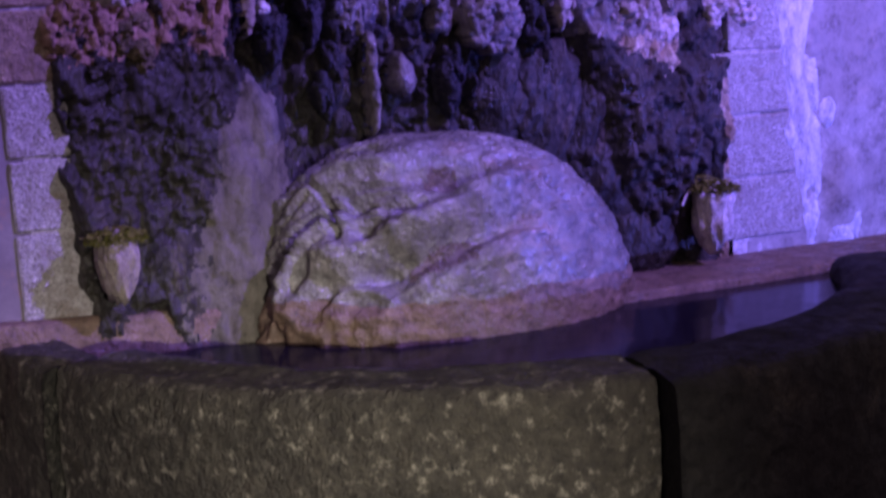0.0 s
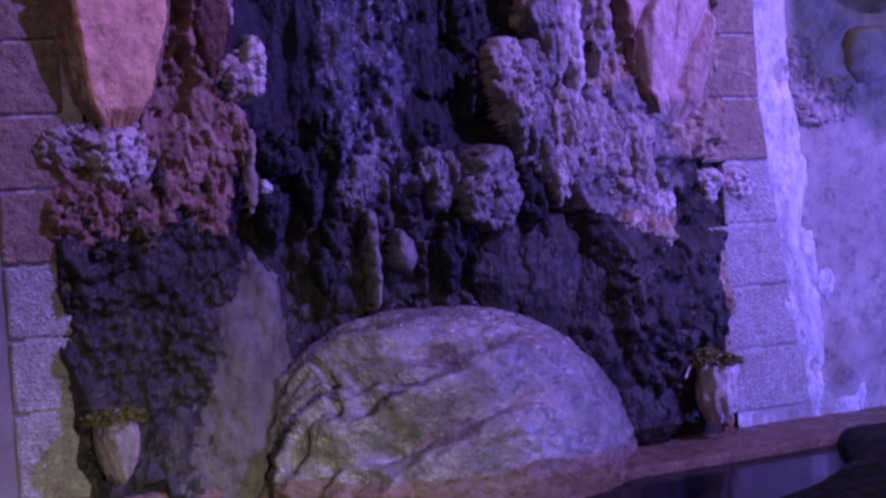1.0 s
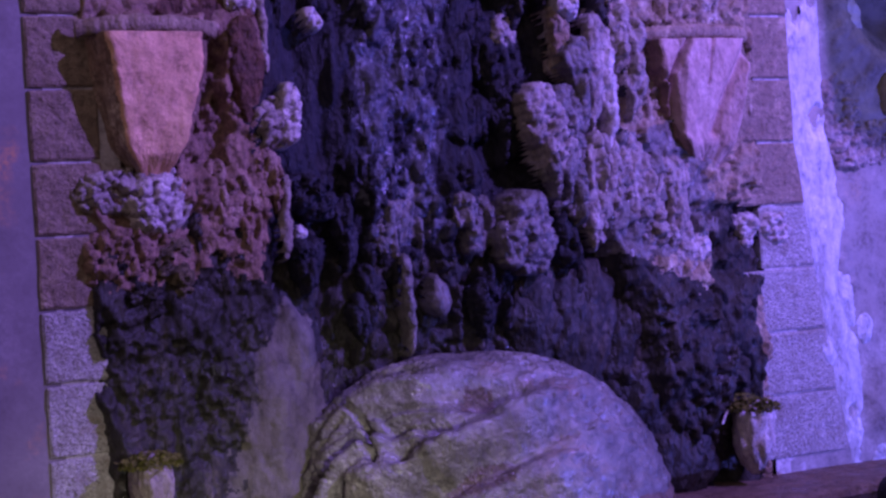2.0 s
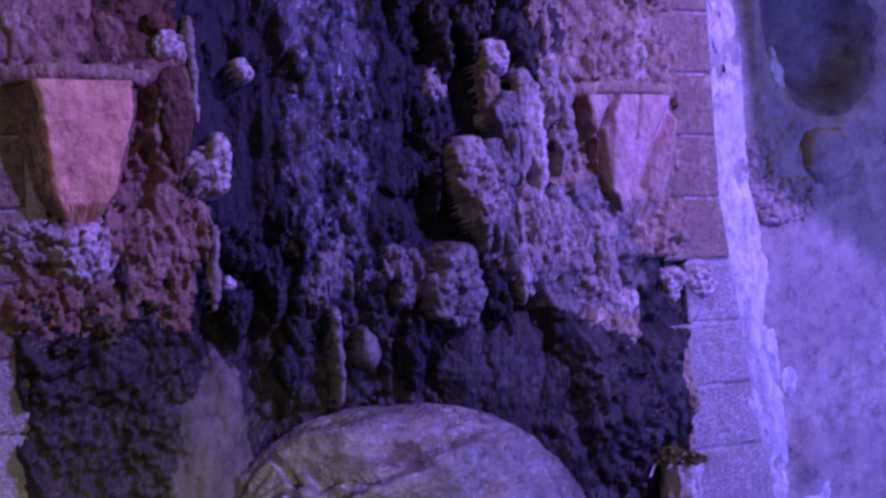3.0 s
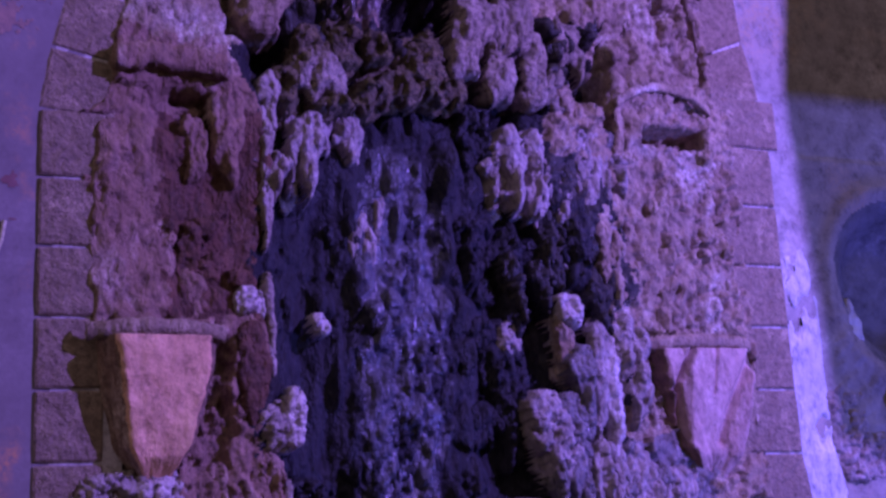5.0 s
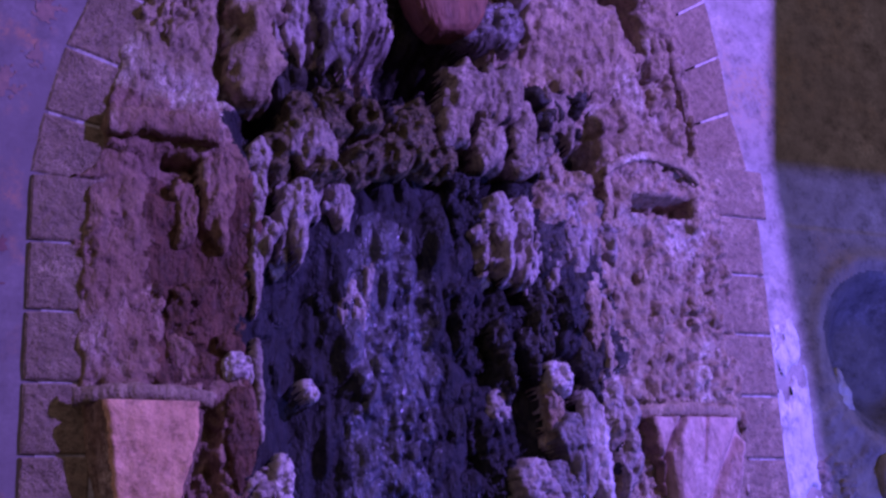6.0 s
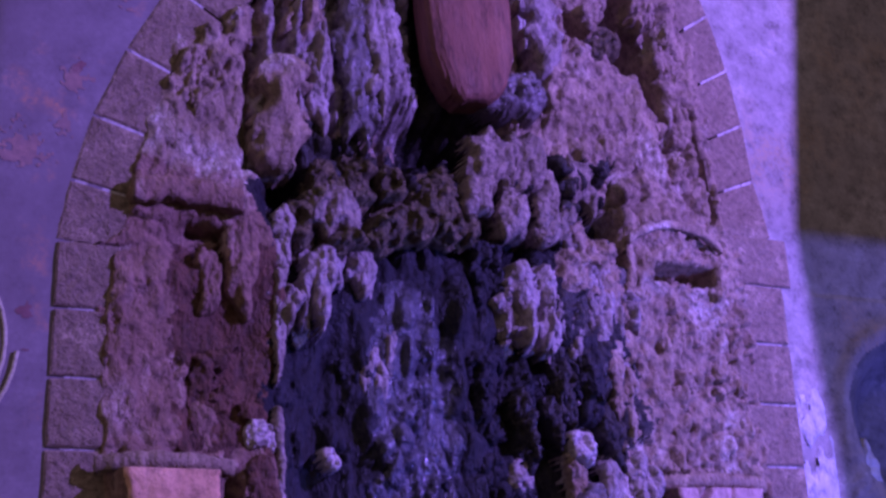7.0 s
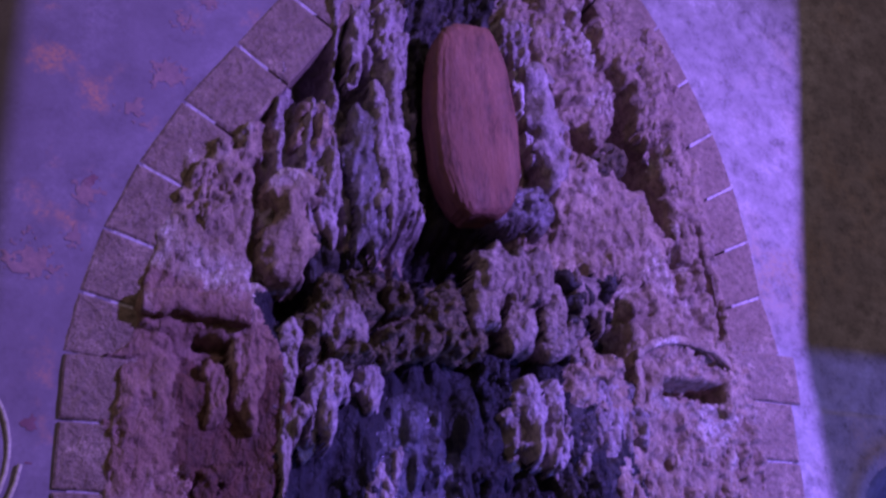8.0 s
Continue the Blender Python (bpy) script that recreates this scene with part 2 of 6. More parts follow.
def rock(style, x, z, w, h, out, depth, material, label, group="tufa rocks", name="tufa_rock", lean=0.0):
    """One rock or crust grown on the wall: middle x, z; width, height; its front stands out + depth / 2 metres before the wall's face.
    Steep broken sides run back into the rock behind it."""
    seed = int(abs(x * 733 + z * 1931 + w * 97)) + 1
    gap = 0.0055 if w * h < 0.06 else 0.007
    nx, nz = int(w * 1.5 / gap) + 2, int(h * 1.4 / gap) + 2
    U, V = np.meshgrid((np.arange(nx) - nx / 2) * gap, (np.arange(nz) - nz / 2) * gap)
    X, Z = U + x, V + z
    c, s = math.cos(radians(lean)), math.sin(radians(lean))
    U, V = U * c - V * s, V * c + U * s
    rough = 0.03 + 0.22 * min(w, h)
    u = (U + rough * 0.55 * fbm(X * 9, Z * 9, seed) + 0.003 * fbm(X * 22, Z * 22, seed + 1)) / (w / 2)
    v = (V + rough * 0.55 * fbm(X * 9 + 7, Z * 9, seed + 2) + 0.003 * fbm(X * 22, Z * 22 + 9, seed + 3)) / (h / 2)
    e0 = 1 - np.abs(u) ** 2.3 - np.abs(v) ** 2.6
    grain = 0.010 * fbm(X * 42, Z * 30, seed + 4) + 0.005 * fbm(X * 110, Z * 90, seed + 5, 3)
    if style == "drape":
        u = u * (1 + 0.30 * vnoise(Z * 15, 0 * X, seed + 15)) + 0.28 * fbm(X * 17, Z * 9, seed + 16)
        v = np.where(v < 0, v / (0.62 + 0.42 * ridged(X * 16, 0 * Z + 0.5, seed + 6, 2)), v)
        u = u / np.clip(0.92 + 0.16 * v, 0.5, 1.2)
        e = e0 = 1 - np.abs(u) ** 2.2 - np.abs(v) ** 3.5
        finger = ridged(X * 13 + 0.7 * fbm(X * 4, Z * 4, seed + 11), Z * 1.6, seed + 12, 2)
        e = e - 2.6 * np.clip(0.80 - finger, 0, 1) * (0.28 + 0.72 * np.clip(0.45 - 0.7 * v, 0, 1)) + 0.05
        drop = knobs(X + 0.012 * fbm(X * 20, Z * 14, seed + 13), Z * 0.38, 0.036, seed + 14)
        e = e - 0.55 * np.clip(0.40 - drop, 0, 1)
        grain = grain * 0.7
        wave = X * 15 + 0.9 * vnoise(X * 5, Z * 3, seed + 7)
        top = 0.18 + 0.40 * finger + 0.22 * ridged(wave, Z * 2.6, seed + 8, 2) + 0.30 * drop + 0.35 * plates(X + 0.012 * fbm(X * 20, Z * 20, seed + 17), Z * 0.5, 0.028, seed + 18)
    elif style == "knobbly":
        e = 1 - np.abs(u) ** 2.4 - np.abs(v) ** 2.4
        A, B = X + 0.020 * fbm(X * 20, Z * 20, seed + 8), Z + 0.020 * fbm(X * 20 + 3, Z * 20, seed + 9)
        k = 0.6 * knobs(A, B * 0.8, 0.062, seed) + 0.5 * knobs(A, B, 0.034, seed + 6) + 0.15 * knobs(A, B, 0.015, seed + 5)
        top = 0.35 + 0.55 * k + 0.45 * fbm(X * 7, Z * 7, seed + 7)
        e = e - 1.3 * np.clip(0.55 - k, 0, 1)
    elif style == "crag":
        e = 1 - np.abs(u) ** 2.2 - np.abs(v) ** 2.2
        k = ridged(X * 13, Z * 10, seed + 6)
        bend = X + 0.02 * fbm(X * 14, Z * 14, seed + 9)
        top = 0.40 + 0.40 * k + 0.08 * knobs(X, Z, 0.05, seed + 7) + 0.60 * plates(bend, Z * 0.7 + 0.3 * bend, 0.05, seed + 8)
        e = e - 1.7 * np.clip(0.76 - k, 0, 1)
    elif style == "slab":
        u = u * (1 + 0.15 * np.clip(-v, 0, 1)) + 0.30 * fbm(X * 10, Z * 5, seed + 6) + 0.12 * fbm(X * 30, Z * 16, seed + 9)
        v = v * (1 + 0.35 * vnoise(X * 22, 0 * Z, seed + 10))
        e = 1 - np.abs(u) ** 3 - np.abs(v) ** 4
        groove = ridged(X * 15 + 1.2 * fbm(X * 7, Z * 6, seed + 11), Z * 2.4, seed + 7, 3)
        top = 0.35 + 0.55 * groove + 0.20 * fbm(X * 7, Z * 4, seed + 8) + 0.25 * plates(X, Z * 0.35, 0.03, seed + 12)
        e0 = e = e - 0.8 * np.clip(0.6 - groove, 0, 1)
    elif style == "column":
        e = 1 - np.abs(u * (1 + 0.45 * vnoise(Z * 17, 0 * X, seed + 6))) ** 2 - np.abs(v) ** 8
        top = 0.85 + 0.3 * vnoise(X * 20, Z * 12, seed + 7)
    elif style == "fan":
        u = u / (0.62 - 0.38 * np.clip(v, -1, 1))
        e = 1 - np.abs(u) ** 2 - np.abs(v) ** 5
        top = 0.8 + 0.2 * vnoise(X * 14 + Z * 2, Z * 3, seed + 7) - 0.25 * v
        grain = grain * 0.7
    else:
        e = 1 - np.abs(u) ** 2.1 - np.abs(v) ** 2.1
        lean_to = X * 16 - 7 * Z * (1 if x > 0 else -0.4) + 0.8 * fbm(X * 4, Z * 4, seed + 9)
        top = 0.45 + 0.30 * ridged(X * 5, Z * 3, seed + 6) + 0.34 * ridged(lean_to, Z * 2.2, seed + 8, 3)
        grain = grain * 0.6
    shape = np.clip(e, 0, 1) ** (0.62 if style != "fan" else 0.8)
    H = shape * depth * top + grain * np.clip(e * 5, 0, 1.2) + out - depth * 0.45 - 0.04 * step(0.08, -0.05, e) - 0.11 * step(0.02, -0.22, e0)
    idx = np.arange(nx * nz).reshape(nz, nx)
    K = e0 > -0.22
    F = np.stack([idx[:-1, :-1], idx[:-1, 1:], idx[1:, 1:], idx[1:, :-1]], -1)[K[:-1, :-1] & K[:-1, 1:] & K[1:, 1:] & K[1:, :-1]].reshape(-1, 4)
    used = np.unique(F)
    remap = np.full(nx * nz, -1)
    remap[used] = np.arange(len(used))
    P = np.stack([X - x, -H + out, Z - z], -1).reshape(-1, 3)[used]
    me = bpy.data.meshes.new(name)
    me.from_pydata(P.tolist(), [], remap[F].tolist())
    me.materials.append(material)
    me.polygons.foreach_set("use_smooth", [True] * len(me.polygons))
    ob = new(name, me)
    ob.location = (x, -out, z)
    return tagged(ob, label, "rock", group)


def slab(bm, corners, y0, y1):
    """A prism: corners (x, z) of its front, from y0 (front) to y1 (back)."""
    f = [bm.verts.new((x, y0, z)) for x, z in corners]
    r = [bm.verts.new((x, y1, z)) for x, z in corners]
    n = len(corners)
    bm.faces.new(f)
    bm.faces.new(r[::-1])
    for i in range(n):
        bm.faces.new((f[i], r[i], r[(i + 1) % n], f[(i + 1) % n]))
    bmesh.ops.recalc_face_normals(bm, faces=bm.faces)


def box(bm, x0, x1, y0, y1, z0, z1):
    slab(bm, [(x0, z0), (x1, z0), (x1, z1), (x0, z1)], y0, y1)

# ---------------------------------------------------------------- the wall, the arch and the ground
def left_edge(z):
    """Outer edge of the arch's stones on its left side."""
    z = np.asarray(z, float)
    curve = 1.262 - np.sqrt(np.maximum(2.794 ** 2 - (z - 2.81) ** 2, 0.01))
    return np.where(z < 3.139, -1.42, np.where(z < 4.45, curve, -1.0 + 0.67 * (z - 4.45)))


def jamb_right(z):
    """Outer edge of the right jamb, which spreads towards its foot."""
    return 1.60 + 0.14 * np.maximum(1.9 - np.asarray(z, float), 0)


def right_edge(z):
    z = np.asarray(z, float)
    return np.where(z < 3.46, 1.60, -1.6 + np.sqrt(np.maximum(3.14 ** 2 - (z - 3.6) ** 2, 0.01)))


def plain_ground():
    bm = bmesh.new()
    for i in range(25):
        for j in range(25):
            bm.verts.new((-60 + 5 * i, -60 + 5 * j, 0))
    bm.verts.ensure_lookup_table()
    for i in range(24):
        for j in range(24):
            bm.faces.new([bm.verts[k] for k in (25 * i + j, 25 * (i + 1) + j, 25 * (i + 1) + j + 1, 25 * i + j + 1)])
    tagged(part("ground", bm, PAVING), "dark stone-paved ground before the fountain", "ground", kind="structure")


plain_ground()


def wall_relief(x, z):
    return 0.028 + 0.004 * fbm(x * 3, z * 3, 3) + 0.002 * fbm(x * 18, z * 18, 4)


def right_relief(x, z):
    """Plaster with an oval niche, crusts beside it and a knob under it."""
    r = np.hypot((x - 2.24) / 0.35, (z - 2.63) / 0.40)
    d = wall_relief(x, z) - 0.17 * step(1.0, 0.45, r) + 0.025 * np.exp(-((r - 1.12) / 0.12) ** 2)
    crust = blob(x, z, 1.98, 2.28, 0.20, 0.42) + blob(x, z, 2.4, 2.05, 0.35, 0.25)
    d += crust * (0.018 + 0.014 * fbm(x * 16, z * 14, 21) + 0.006 * fbm(x * 50, z * 50, 27))
    d += 0.05 * blob(x, z, 2.02, 0.72, 0.10, 0.16) + 0.012 * blob(x, z, 1.86, 1.30, 0.05, 0.22) * (1 + fbm(x * 30, z * 30, 8))
    d += 0.010 * (step(3.215, 3.20, z) - 0.5) * step(1.75, 1.8, x)
    return d


sheet("wall_left", -7.0, -0.2, 0.0, 6.2, 0.05, wall_relief, PLASTER, keep=lambda x, z: x < left_edge(z) + 0.13)
tagged(bpy.data.objects["wall_left"], "violet-lit plaster wall with faded reddish paint", "wall", kind="structure")
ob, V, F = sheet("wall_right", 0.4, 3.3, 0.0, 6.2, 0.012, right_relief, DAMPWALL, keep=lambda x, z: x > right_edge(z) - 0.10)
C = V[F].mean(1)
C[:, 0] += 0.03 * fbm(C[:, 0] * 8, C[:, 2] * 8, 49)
# darker plaster inside the oval: the niche's shade is put into its colour
ob.data.materials.append(NICHESHADE)
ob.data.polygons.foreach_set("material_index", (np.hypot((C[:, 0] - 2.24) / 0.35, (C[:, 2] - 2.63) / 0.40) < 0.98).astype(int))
tagged(bpy.data.objects["wall_right"], "damp plaster wall with an oval niche", "wall", kind="structure")


def wall_body():
    bm = bmesh.new()
    box(bm, -7.0, -1.75, 0.03, 0.55, 0, 6.2)
    box(bm, 3.28, 9.0, -0.028, 0.55, 0, 6.2)
    box(bm, 2.75, 3.28, 0.03, 0.55, 0, 6.2)
    box(bm, -7.0, 9.0, 0.56, 0.9, 0, 7.2)
    box(bm, -7.0, 9.0, 0.0, 0.55, 6.2, 7.2)
    return part("wall_core", bm, DAMPWALL, smooth=False)


tagged(wall_body(), "thick plastered masonry wall round the arch", "wall", kind="structure")

PAINT_ORANGE = stone("faded_orange_paint", (0.22, 0.145, 0.135), (0.34, 0.21, 0.165), 9, 60, (0.7, 0.95), bump=0.08, dirt=0.9)
PAINT_RED = stone("faded_red_paint", (0.17, 0.08, 0.085), (0.24, 0.12, 0.115), 9, 60, (0.7, 0.95), bump=0.08, dirt=0.9)


def painted_flower(x, z, size, material, label):
    """A worn patch of old paint lying on the plaster."""
    def worn(px, pz):
        far = np.hypot(px - x, pz - z) / size
        return far + 0.45 * fbm(px * 11, pz * 11, 131) + 0.75 * fbm(px * 60, pz * 60, 132) < 0.52
    ob = sheet("painted_flower", x - size, x + size, z - size, z + size, 0.006, lambda px, pz: wall_relief(px, pz) + 0.002, material, keep=worn)[0]
    return tagged(ob, label, "wall painting", "painted flowers on the plaster")


for x, z, size in ((-1.65, 3.48, 0.15), (-1.205, 4.345, 0.12), (-1.315, 4.165, 0.10), (-1.13, 4.60, 0.10), (-1.05, 4.72, 0.09), (-1.475, 3.77, 0.09), (-1.50, 3.58, 0.08)):
    painted_flower(x, z, size, PAINT_ORANGE, "worn orange painted flower on the violet plaster wall")
for x, z, size in ((-1.592, 2.873, 0.045), (-1.575, 2.738, 0.05), (-1.46, 3.83, 0.04)):
    painted_flower(x, z, size, PAINT_RED, "small faded red painted bud on the plaster wall")

arch = empty("arch", "round-headed arch of weathered pinkish tuff blocks", "arch", kind="structure")
BLOCKS = []


def block(corners, front, material=None, name="block"):
    """One stone of the arch, its corners slightly uneven and its front edges worn."""
    rnd = random.Random(len(BLOCKS) * 7 + 3)
    cx, cz = sum(c[0] for c in corners) / 4, sum(c[1] for c in corners) / 4
    pts = []
    for i in range(4):
        (xa, za), (xb, zb) = corners[i], corners[(i + 1) % 4]
        for k in range(4):
            t = k / 4
            x, z = xa + (xb - xa) * t - cx, za + (zb - za) * t - cz
            g = 0.004 + 0.003 * rnd.random() + (0.004 if k == 0 else 0)
            r = math.hypot(x, z)
            pts.append((x * (1 - g / r), z * (1 - g / r)))
    verts = [(x, 0.12, z) for x, z in pts] + [(x, front + 0.006, z) for x, z in pts]
    verts += [(x * 0.93, front + rnd.uniform(-0.002, 0.002), z * 0.93) for x, z in pts]
    verts += [(x * 0.5, front + rnd.uniform(-0.004, 0.004), z * 0.5) for x, z in pts] + [(0, front, 0)]
    faces = []
    for ring in range(3):
        for i in range(16):
            a, b = ring * 16 + i, ring * 16 + (i + 1) % 16
            faces.append((a, b, b + 16, a + 16))
    faces += [(48 + i, 48 + (i + 1) % 16, 64) for i in range(16)]
    ob = mesh_ob(name, verts, [f[::-1] for f in faces], material or BLOCK, smooth=False, parent=arch)
    ob.location = (cx, 0, cz)
    BLOCKS.append(ob)


def course(side, z0, z1, wide=0.0, recess=0.0):
    e0 = -1.42 if side < 0 else 1.60
    inner = -1.27 if side < 0 else 1.41 if recess else 1.30
    e0 += side * wide
    if side < 0:
        corners = [(e0, z0), (inner, z0), (inner, z1), (e0, z1)]
    else:
        corners = [(inner, z0), (float(jamb_right(z0)) + wide, z0), (float(jamb_right(z1)) + wide, z1), (inner, z1)]
    block(corners, (-0.037 if not wide else -0.042) + recess, LIMED if z1 < (1.45 if side < 0 else 1.7) else BLOCK)


for k in range(10):
    course(-1, 0.66 + 0.248 * k - (0.0 if k else 0.2), 0.66 + 0.248 * (k + 1), 0.085)
for k in range(10):
    course(1, 0.55 + 0.2675 * k, 0.55 + 0.2675 * (k + 1), 0.02, recess=0.006 if k == 3 else 0)
course(1, 3.2225, 3.452, 0.07)


def ring_left():
    """Wedge stones up the left side, then the steeper stretch above."""
    path = [(float(left_edge(z)), z) for z in np.linspace(3.142, 5.6, 500)]
    cut, run = [0], 0.0
    for i in range(1, len(path)):
        run += math.dist(path[i], path[i - 1])
        if run > min(0.236 + 0.035 * (len(cut) - 1), 0.37):
            cut.append(i)
            run = 0
    for a, b in zip(cut, cut[1:]):
        corners = []
        for i, deep in ((a, 0.0), (a, 0.28), (b, 0.28), (b, 0.0)):
            i0, i1 = max(i - 1, 0), min(i + 1, len(path) - 1)
            tx, tz = path[i1][0] - path[i0][0], path[i1][1] - path[i0][1]
            n = math.hypot(tx, tz)
            corners.append((path[i][0] + tz / n * deep, path[i][1] - tx / n * deep))
        block(corners, -0.035)


def ring_right():
    zs = [3.452 + 0.275 * k for k in range(9)]
    for z0, z1 in zip(zs, zs[1:]):
        corners = []
        for z, deep in ((z0, 0.25), (z0, 0.0), (z1, 0.0), (z1, 0.25)):
            x = float(right_edge(z))
            a = math.atan2(z - 3.6, x + 1.6)
            corners.append((x - math.cos(a) * deep, z - (0.35 + math.sin(a)) * deep))
        block(corners, -0.035)


ring_left()
ring_right()


def mortar_strip(x, z):
    return 0.029 + 0.002 * fbm(x * 20, z * 20, 9)


sheet("mortar", -1.6, 1.8, 0.45, 5.6, 0.03, mortar_strip, MORTAR, parent=arch, label="pale lime mortar in the joints",
      keep=lambda x, z: ((x > left_edge(z) - 0.06 * (z < 3.14) + 0.01) & (x < left_edge(z) + 0.22)) | ((x < right_edge(z)) & (x > right_edge(z) - 0.18) ))


# ---------------------------------------------------------------- the rock face inside the arch
def centre_left(z):
    return -0.70 - 0.10 * step(3.2, 3.6, z) + 0.02 * np.sin(z * 9)


def centre_right(z):
    return 0.66 + 0.10 * np.sin(z * 3.1 + 1) - 0.12 * step(2.4, 3.0, z) + 0.25 * step(1.7, 1.2, z)


def near_line(u, t, points):
    """Distance to a bent line."""
    best = np.full(u.shape, 9.0)
    for (ua, ta), (ub, tb) in zip(points, points[1:]):
        k = np.clip(((u - ua) * (ub - ua) + (t - ta) * (tb - ta)) / ((ub - ua) ** 2 + (tb - ta) ** 2), 0, 1)
        best = np.minimum(best, np.hypot(u - ua - k * (ub - ua), t - ta - k * (tb - ta)))
    return best


CLEFTS = (((-0.815, 4.02), (-0.825, 3.53), (-0.70, 3.485), (-0.63, 3.36)),
          ((-1.275, 3.44), (-1.27, 3.25)),
          ((0.79, 3.46), (0.80, 3.34), (0.835, 3.16)),
          ((1.17, 4.02), (1.255, 3.80), (1.30, 3.50)),
          ((-1.02, 3.245), (-0.92, 3.23), (-0.90, 3.12)),
          ((-0.50, 4.40), (-0.49, 3.95), (-0.45, 3.62)))


def splash_fan(x, z):
    """The smooth fan of splashed lime at the left of the mound: 0 outside to 1 along its middle."""
    t = np.clip((1.46 - z) / 0.8, 0, 1)
    middle = -0.61 - 0.10 * t + 0.06 * fbm(x * 5, z * 5, 43)
    return np.exp(-1.5 * ((x - middle) / (0.03 + 0.29 * t)) ** 2) * step(1.50, 1.25, z)


def face_relief(x, z):
    wob = 0.05 * fbm(x * 6, z * 6, 31)
    # the two piers beside the wet middle
    mid = step(centre_left(z) - 0.03, centre_left(z) + 0.07, x + wob) * step(centre_right(z) + 0.05, centre_right(z) - 0.09, x + wob)
    low = mid * step(3.55, 3.35, z + wob)
    d = 0.055 + 0.030 * fbm(x * 4, z * 3, 11) + 0.017 * fbm(x * 15, z * 7, 12)
    pit = cells(x * 15 + 0.4 * fbm(x * 9, z * 9, 48), z * 7, 33)[0]
    d -= 0.035 * step(0.30, 0.10, pit) * step(0.0, 0.35, fbm(x * 2.5, z * 2.5, 34))
    d += 0.026 * (ridged(x * 10, z * 6, 35) - 0.7) + 0.012 * (ridged(x * 30, z * 22, 38, 3) - 0.7)
    d += 0.022 * knobs(x + 0.02 * fbm(x * 12, z * 9, 47), z * 0.42, 0.062, 13) * (0.4 + 0.6 * step(-0.1, 0.4, fbm(x * 3, z * 3, 14)))
    d -= 0.02 * knobs(x, z, 0.035, 15) * step(0.1, 0.5, fbm(x * 5, z * 4, 16))
    bend, sway = x + 0.035 * fbm(x * 11, z * 11, 60), z + 0.035 * fbm(x * 11 + 4, z * 11, 61)
    d += 0.050 * plates(bend, sway * 0.6, 0.085, 62) * step(-0.25, 0.2, fbm(x * 3, z * 3, 63))
    d += 0.030 * plates(bend, sway * 0.75, 0.034, 64)
    # the left pier is dressed smoother above its corbel
    calm = step(-0.62, -0.74, x) * step(2.28, 2.45, z) * step(3.9, 3.6, z)
    d = 0.055 + (d - 0.055) * (1 - 0.52 * calm)
    # the middle lies deep, with upright ribs and a flow of wet crust
    ribs = np.abs(vnoise(x * 9 + 0.5 * fbm(x * 3, z * 2, 18), z * 1.4, 17))
    flow = blob(x, z, -0.12 + 0.04 * np.sin(z * 2), 2.30, 0.22, 0.95)
    deep = -0.11 + 0.06 * ribs + 0.06 * fbm(x * 7, z * 3, 19) + 0.05 * knobs(x, z * 0.5, 0.10, 20) * step(0.0, 0.3, fbm(x * 3, z * 2, 23))
    deep += flow * (0.05 + 0.03 * knobs(x + 0.03 * fbm(x * 14, z * 9, 66), z * 0.4, 0.06, 22) + 0.02 * plates(x + 0.03 * fbm(x * 16, z * 12, 67), z * 0.5, 0.035, 68))
    deep += 0.07 * (ridged(x * 11, z * 1.8, 39) - 0.7) + 0.010 * (ridged(x * 30, z * 9, 40, 3) - 0.7)
    deep -= 0.06 * blob(x, z, 0.33, 2.15, 0.12, 0.5)
    deep += 0.04 * knobs(x, z * 0.6, 0.05, 24) * step(1.95, 1.7, z)
    d = d * (1 - low) + deep * low
    # the mossy ledge of knobs over it
    ledge = blob(x, z, 0.12, 3.55, 0.75, 0.28)
    d += ledge * (0.15 * knobs(x + 0.05 * fbm(x * 9, z * 9, 50), z * 0.6, 0.10, 25) + 0.07 * ridged(x * 8, z * 7, 26) - 0.19)
    d -= 0.34 * blob(x, z, 0.02, 3.73, 0.36, 0.13)
    # upright folds above, a hollow for the red stone, hollows beside the arch
    high = step(3.65, 3.85, z) * step(-0.95, -0.75, x) * step(0.60, 0.45, x)
    d += high * (0.20 * ridged(x * 9 + 0.6 * fbm(x * 3, z * 2, 32), z * 0.9, 27, 3) - 0.17)
    d -= 0.24 * blob(x, z, 0.14, 4.45, 0.25, 0.75)
    edge = x + 0.05 * fbm(x * 12, z * 12, 36)
    d -= 0.34 * blob(edge + 0.31 * (z - 4.45), z, 0.93, 4.45, 0.055, 0.55) + 0.26 * blob(edge, z, 0.93, 4.40, 0.13, 0.17)
    d -= 0.22 * blob(edge, z, 0.80, 5.1, 0.06, 0.3) + 0.16 * blob(edge + 0.9 * (z - 4.33), z, 0.68, 4.33, 0.05, 0.10)
    d += 0.06 * blob(x, z, 1.07, 4.5, 0.10, 0.5) * ridged(x * 14, z * 10, 37)
    d += 0.05 * blob(x, z, 0.66, 4.75, 0.16, 0.4) * knobs(x, z, 0.07, 28)
    d -= 0.30 * blob(edge, z, -0.59, 4.53, 0.10, 0.12) + 0.28 * blob(edge - 0.9 * (z - 4.22), z, -0.90, 4.22, 0.055, 0.14)
    d -= 0.28 * blob(edge, z, -0.41, 4.56, 0.05, 0.18) + 0.20 * blob(edge, z, -1.07, 4.02, 0.06, 0.04)
    d -= 0.26 * blob(edge + 0.3 * (z - 3.4), z, -0.63, 3.40, 0.045, 0.22)
    d -= 0.075 * step(-1.40, -1.37, edge) * step(-0.83, -0.87, edge) * step(1.82, 1.90, z) * step(2.36, 2.30, z)
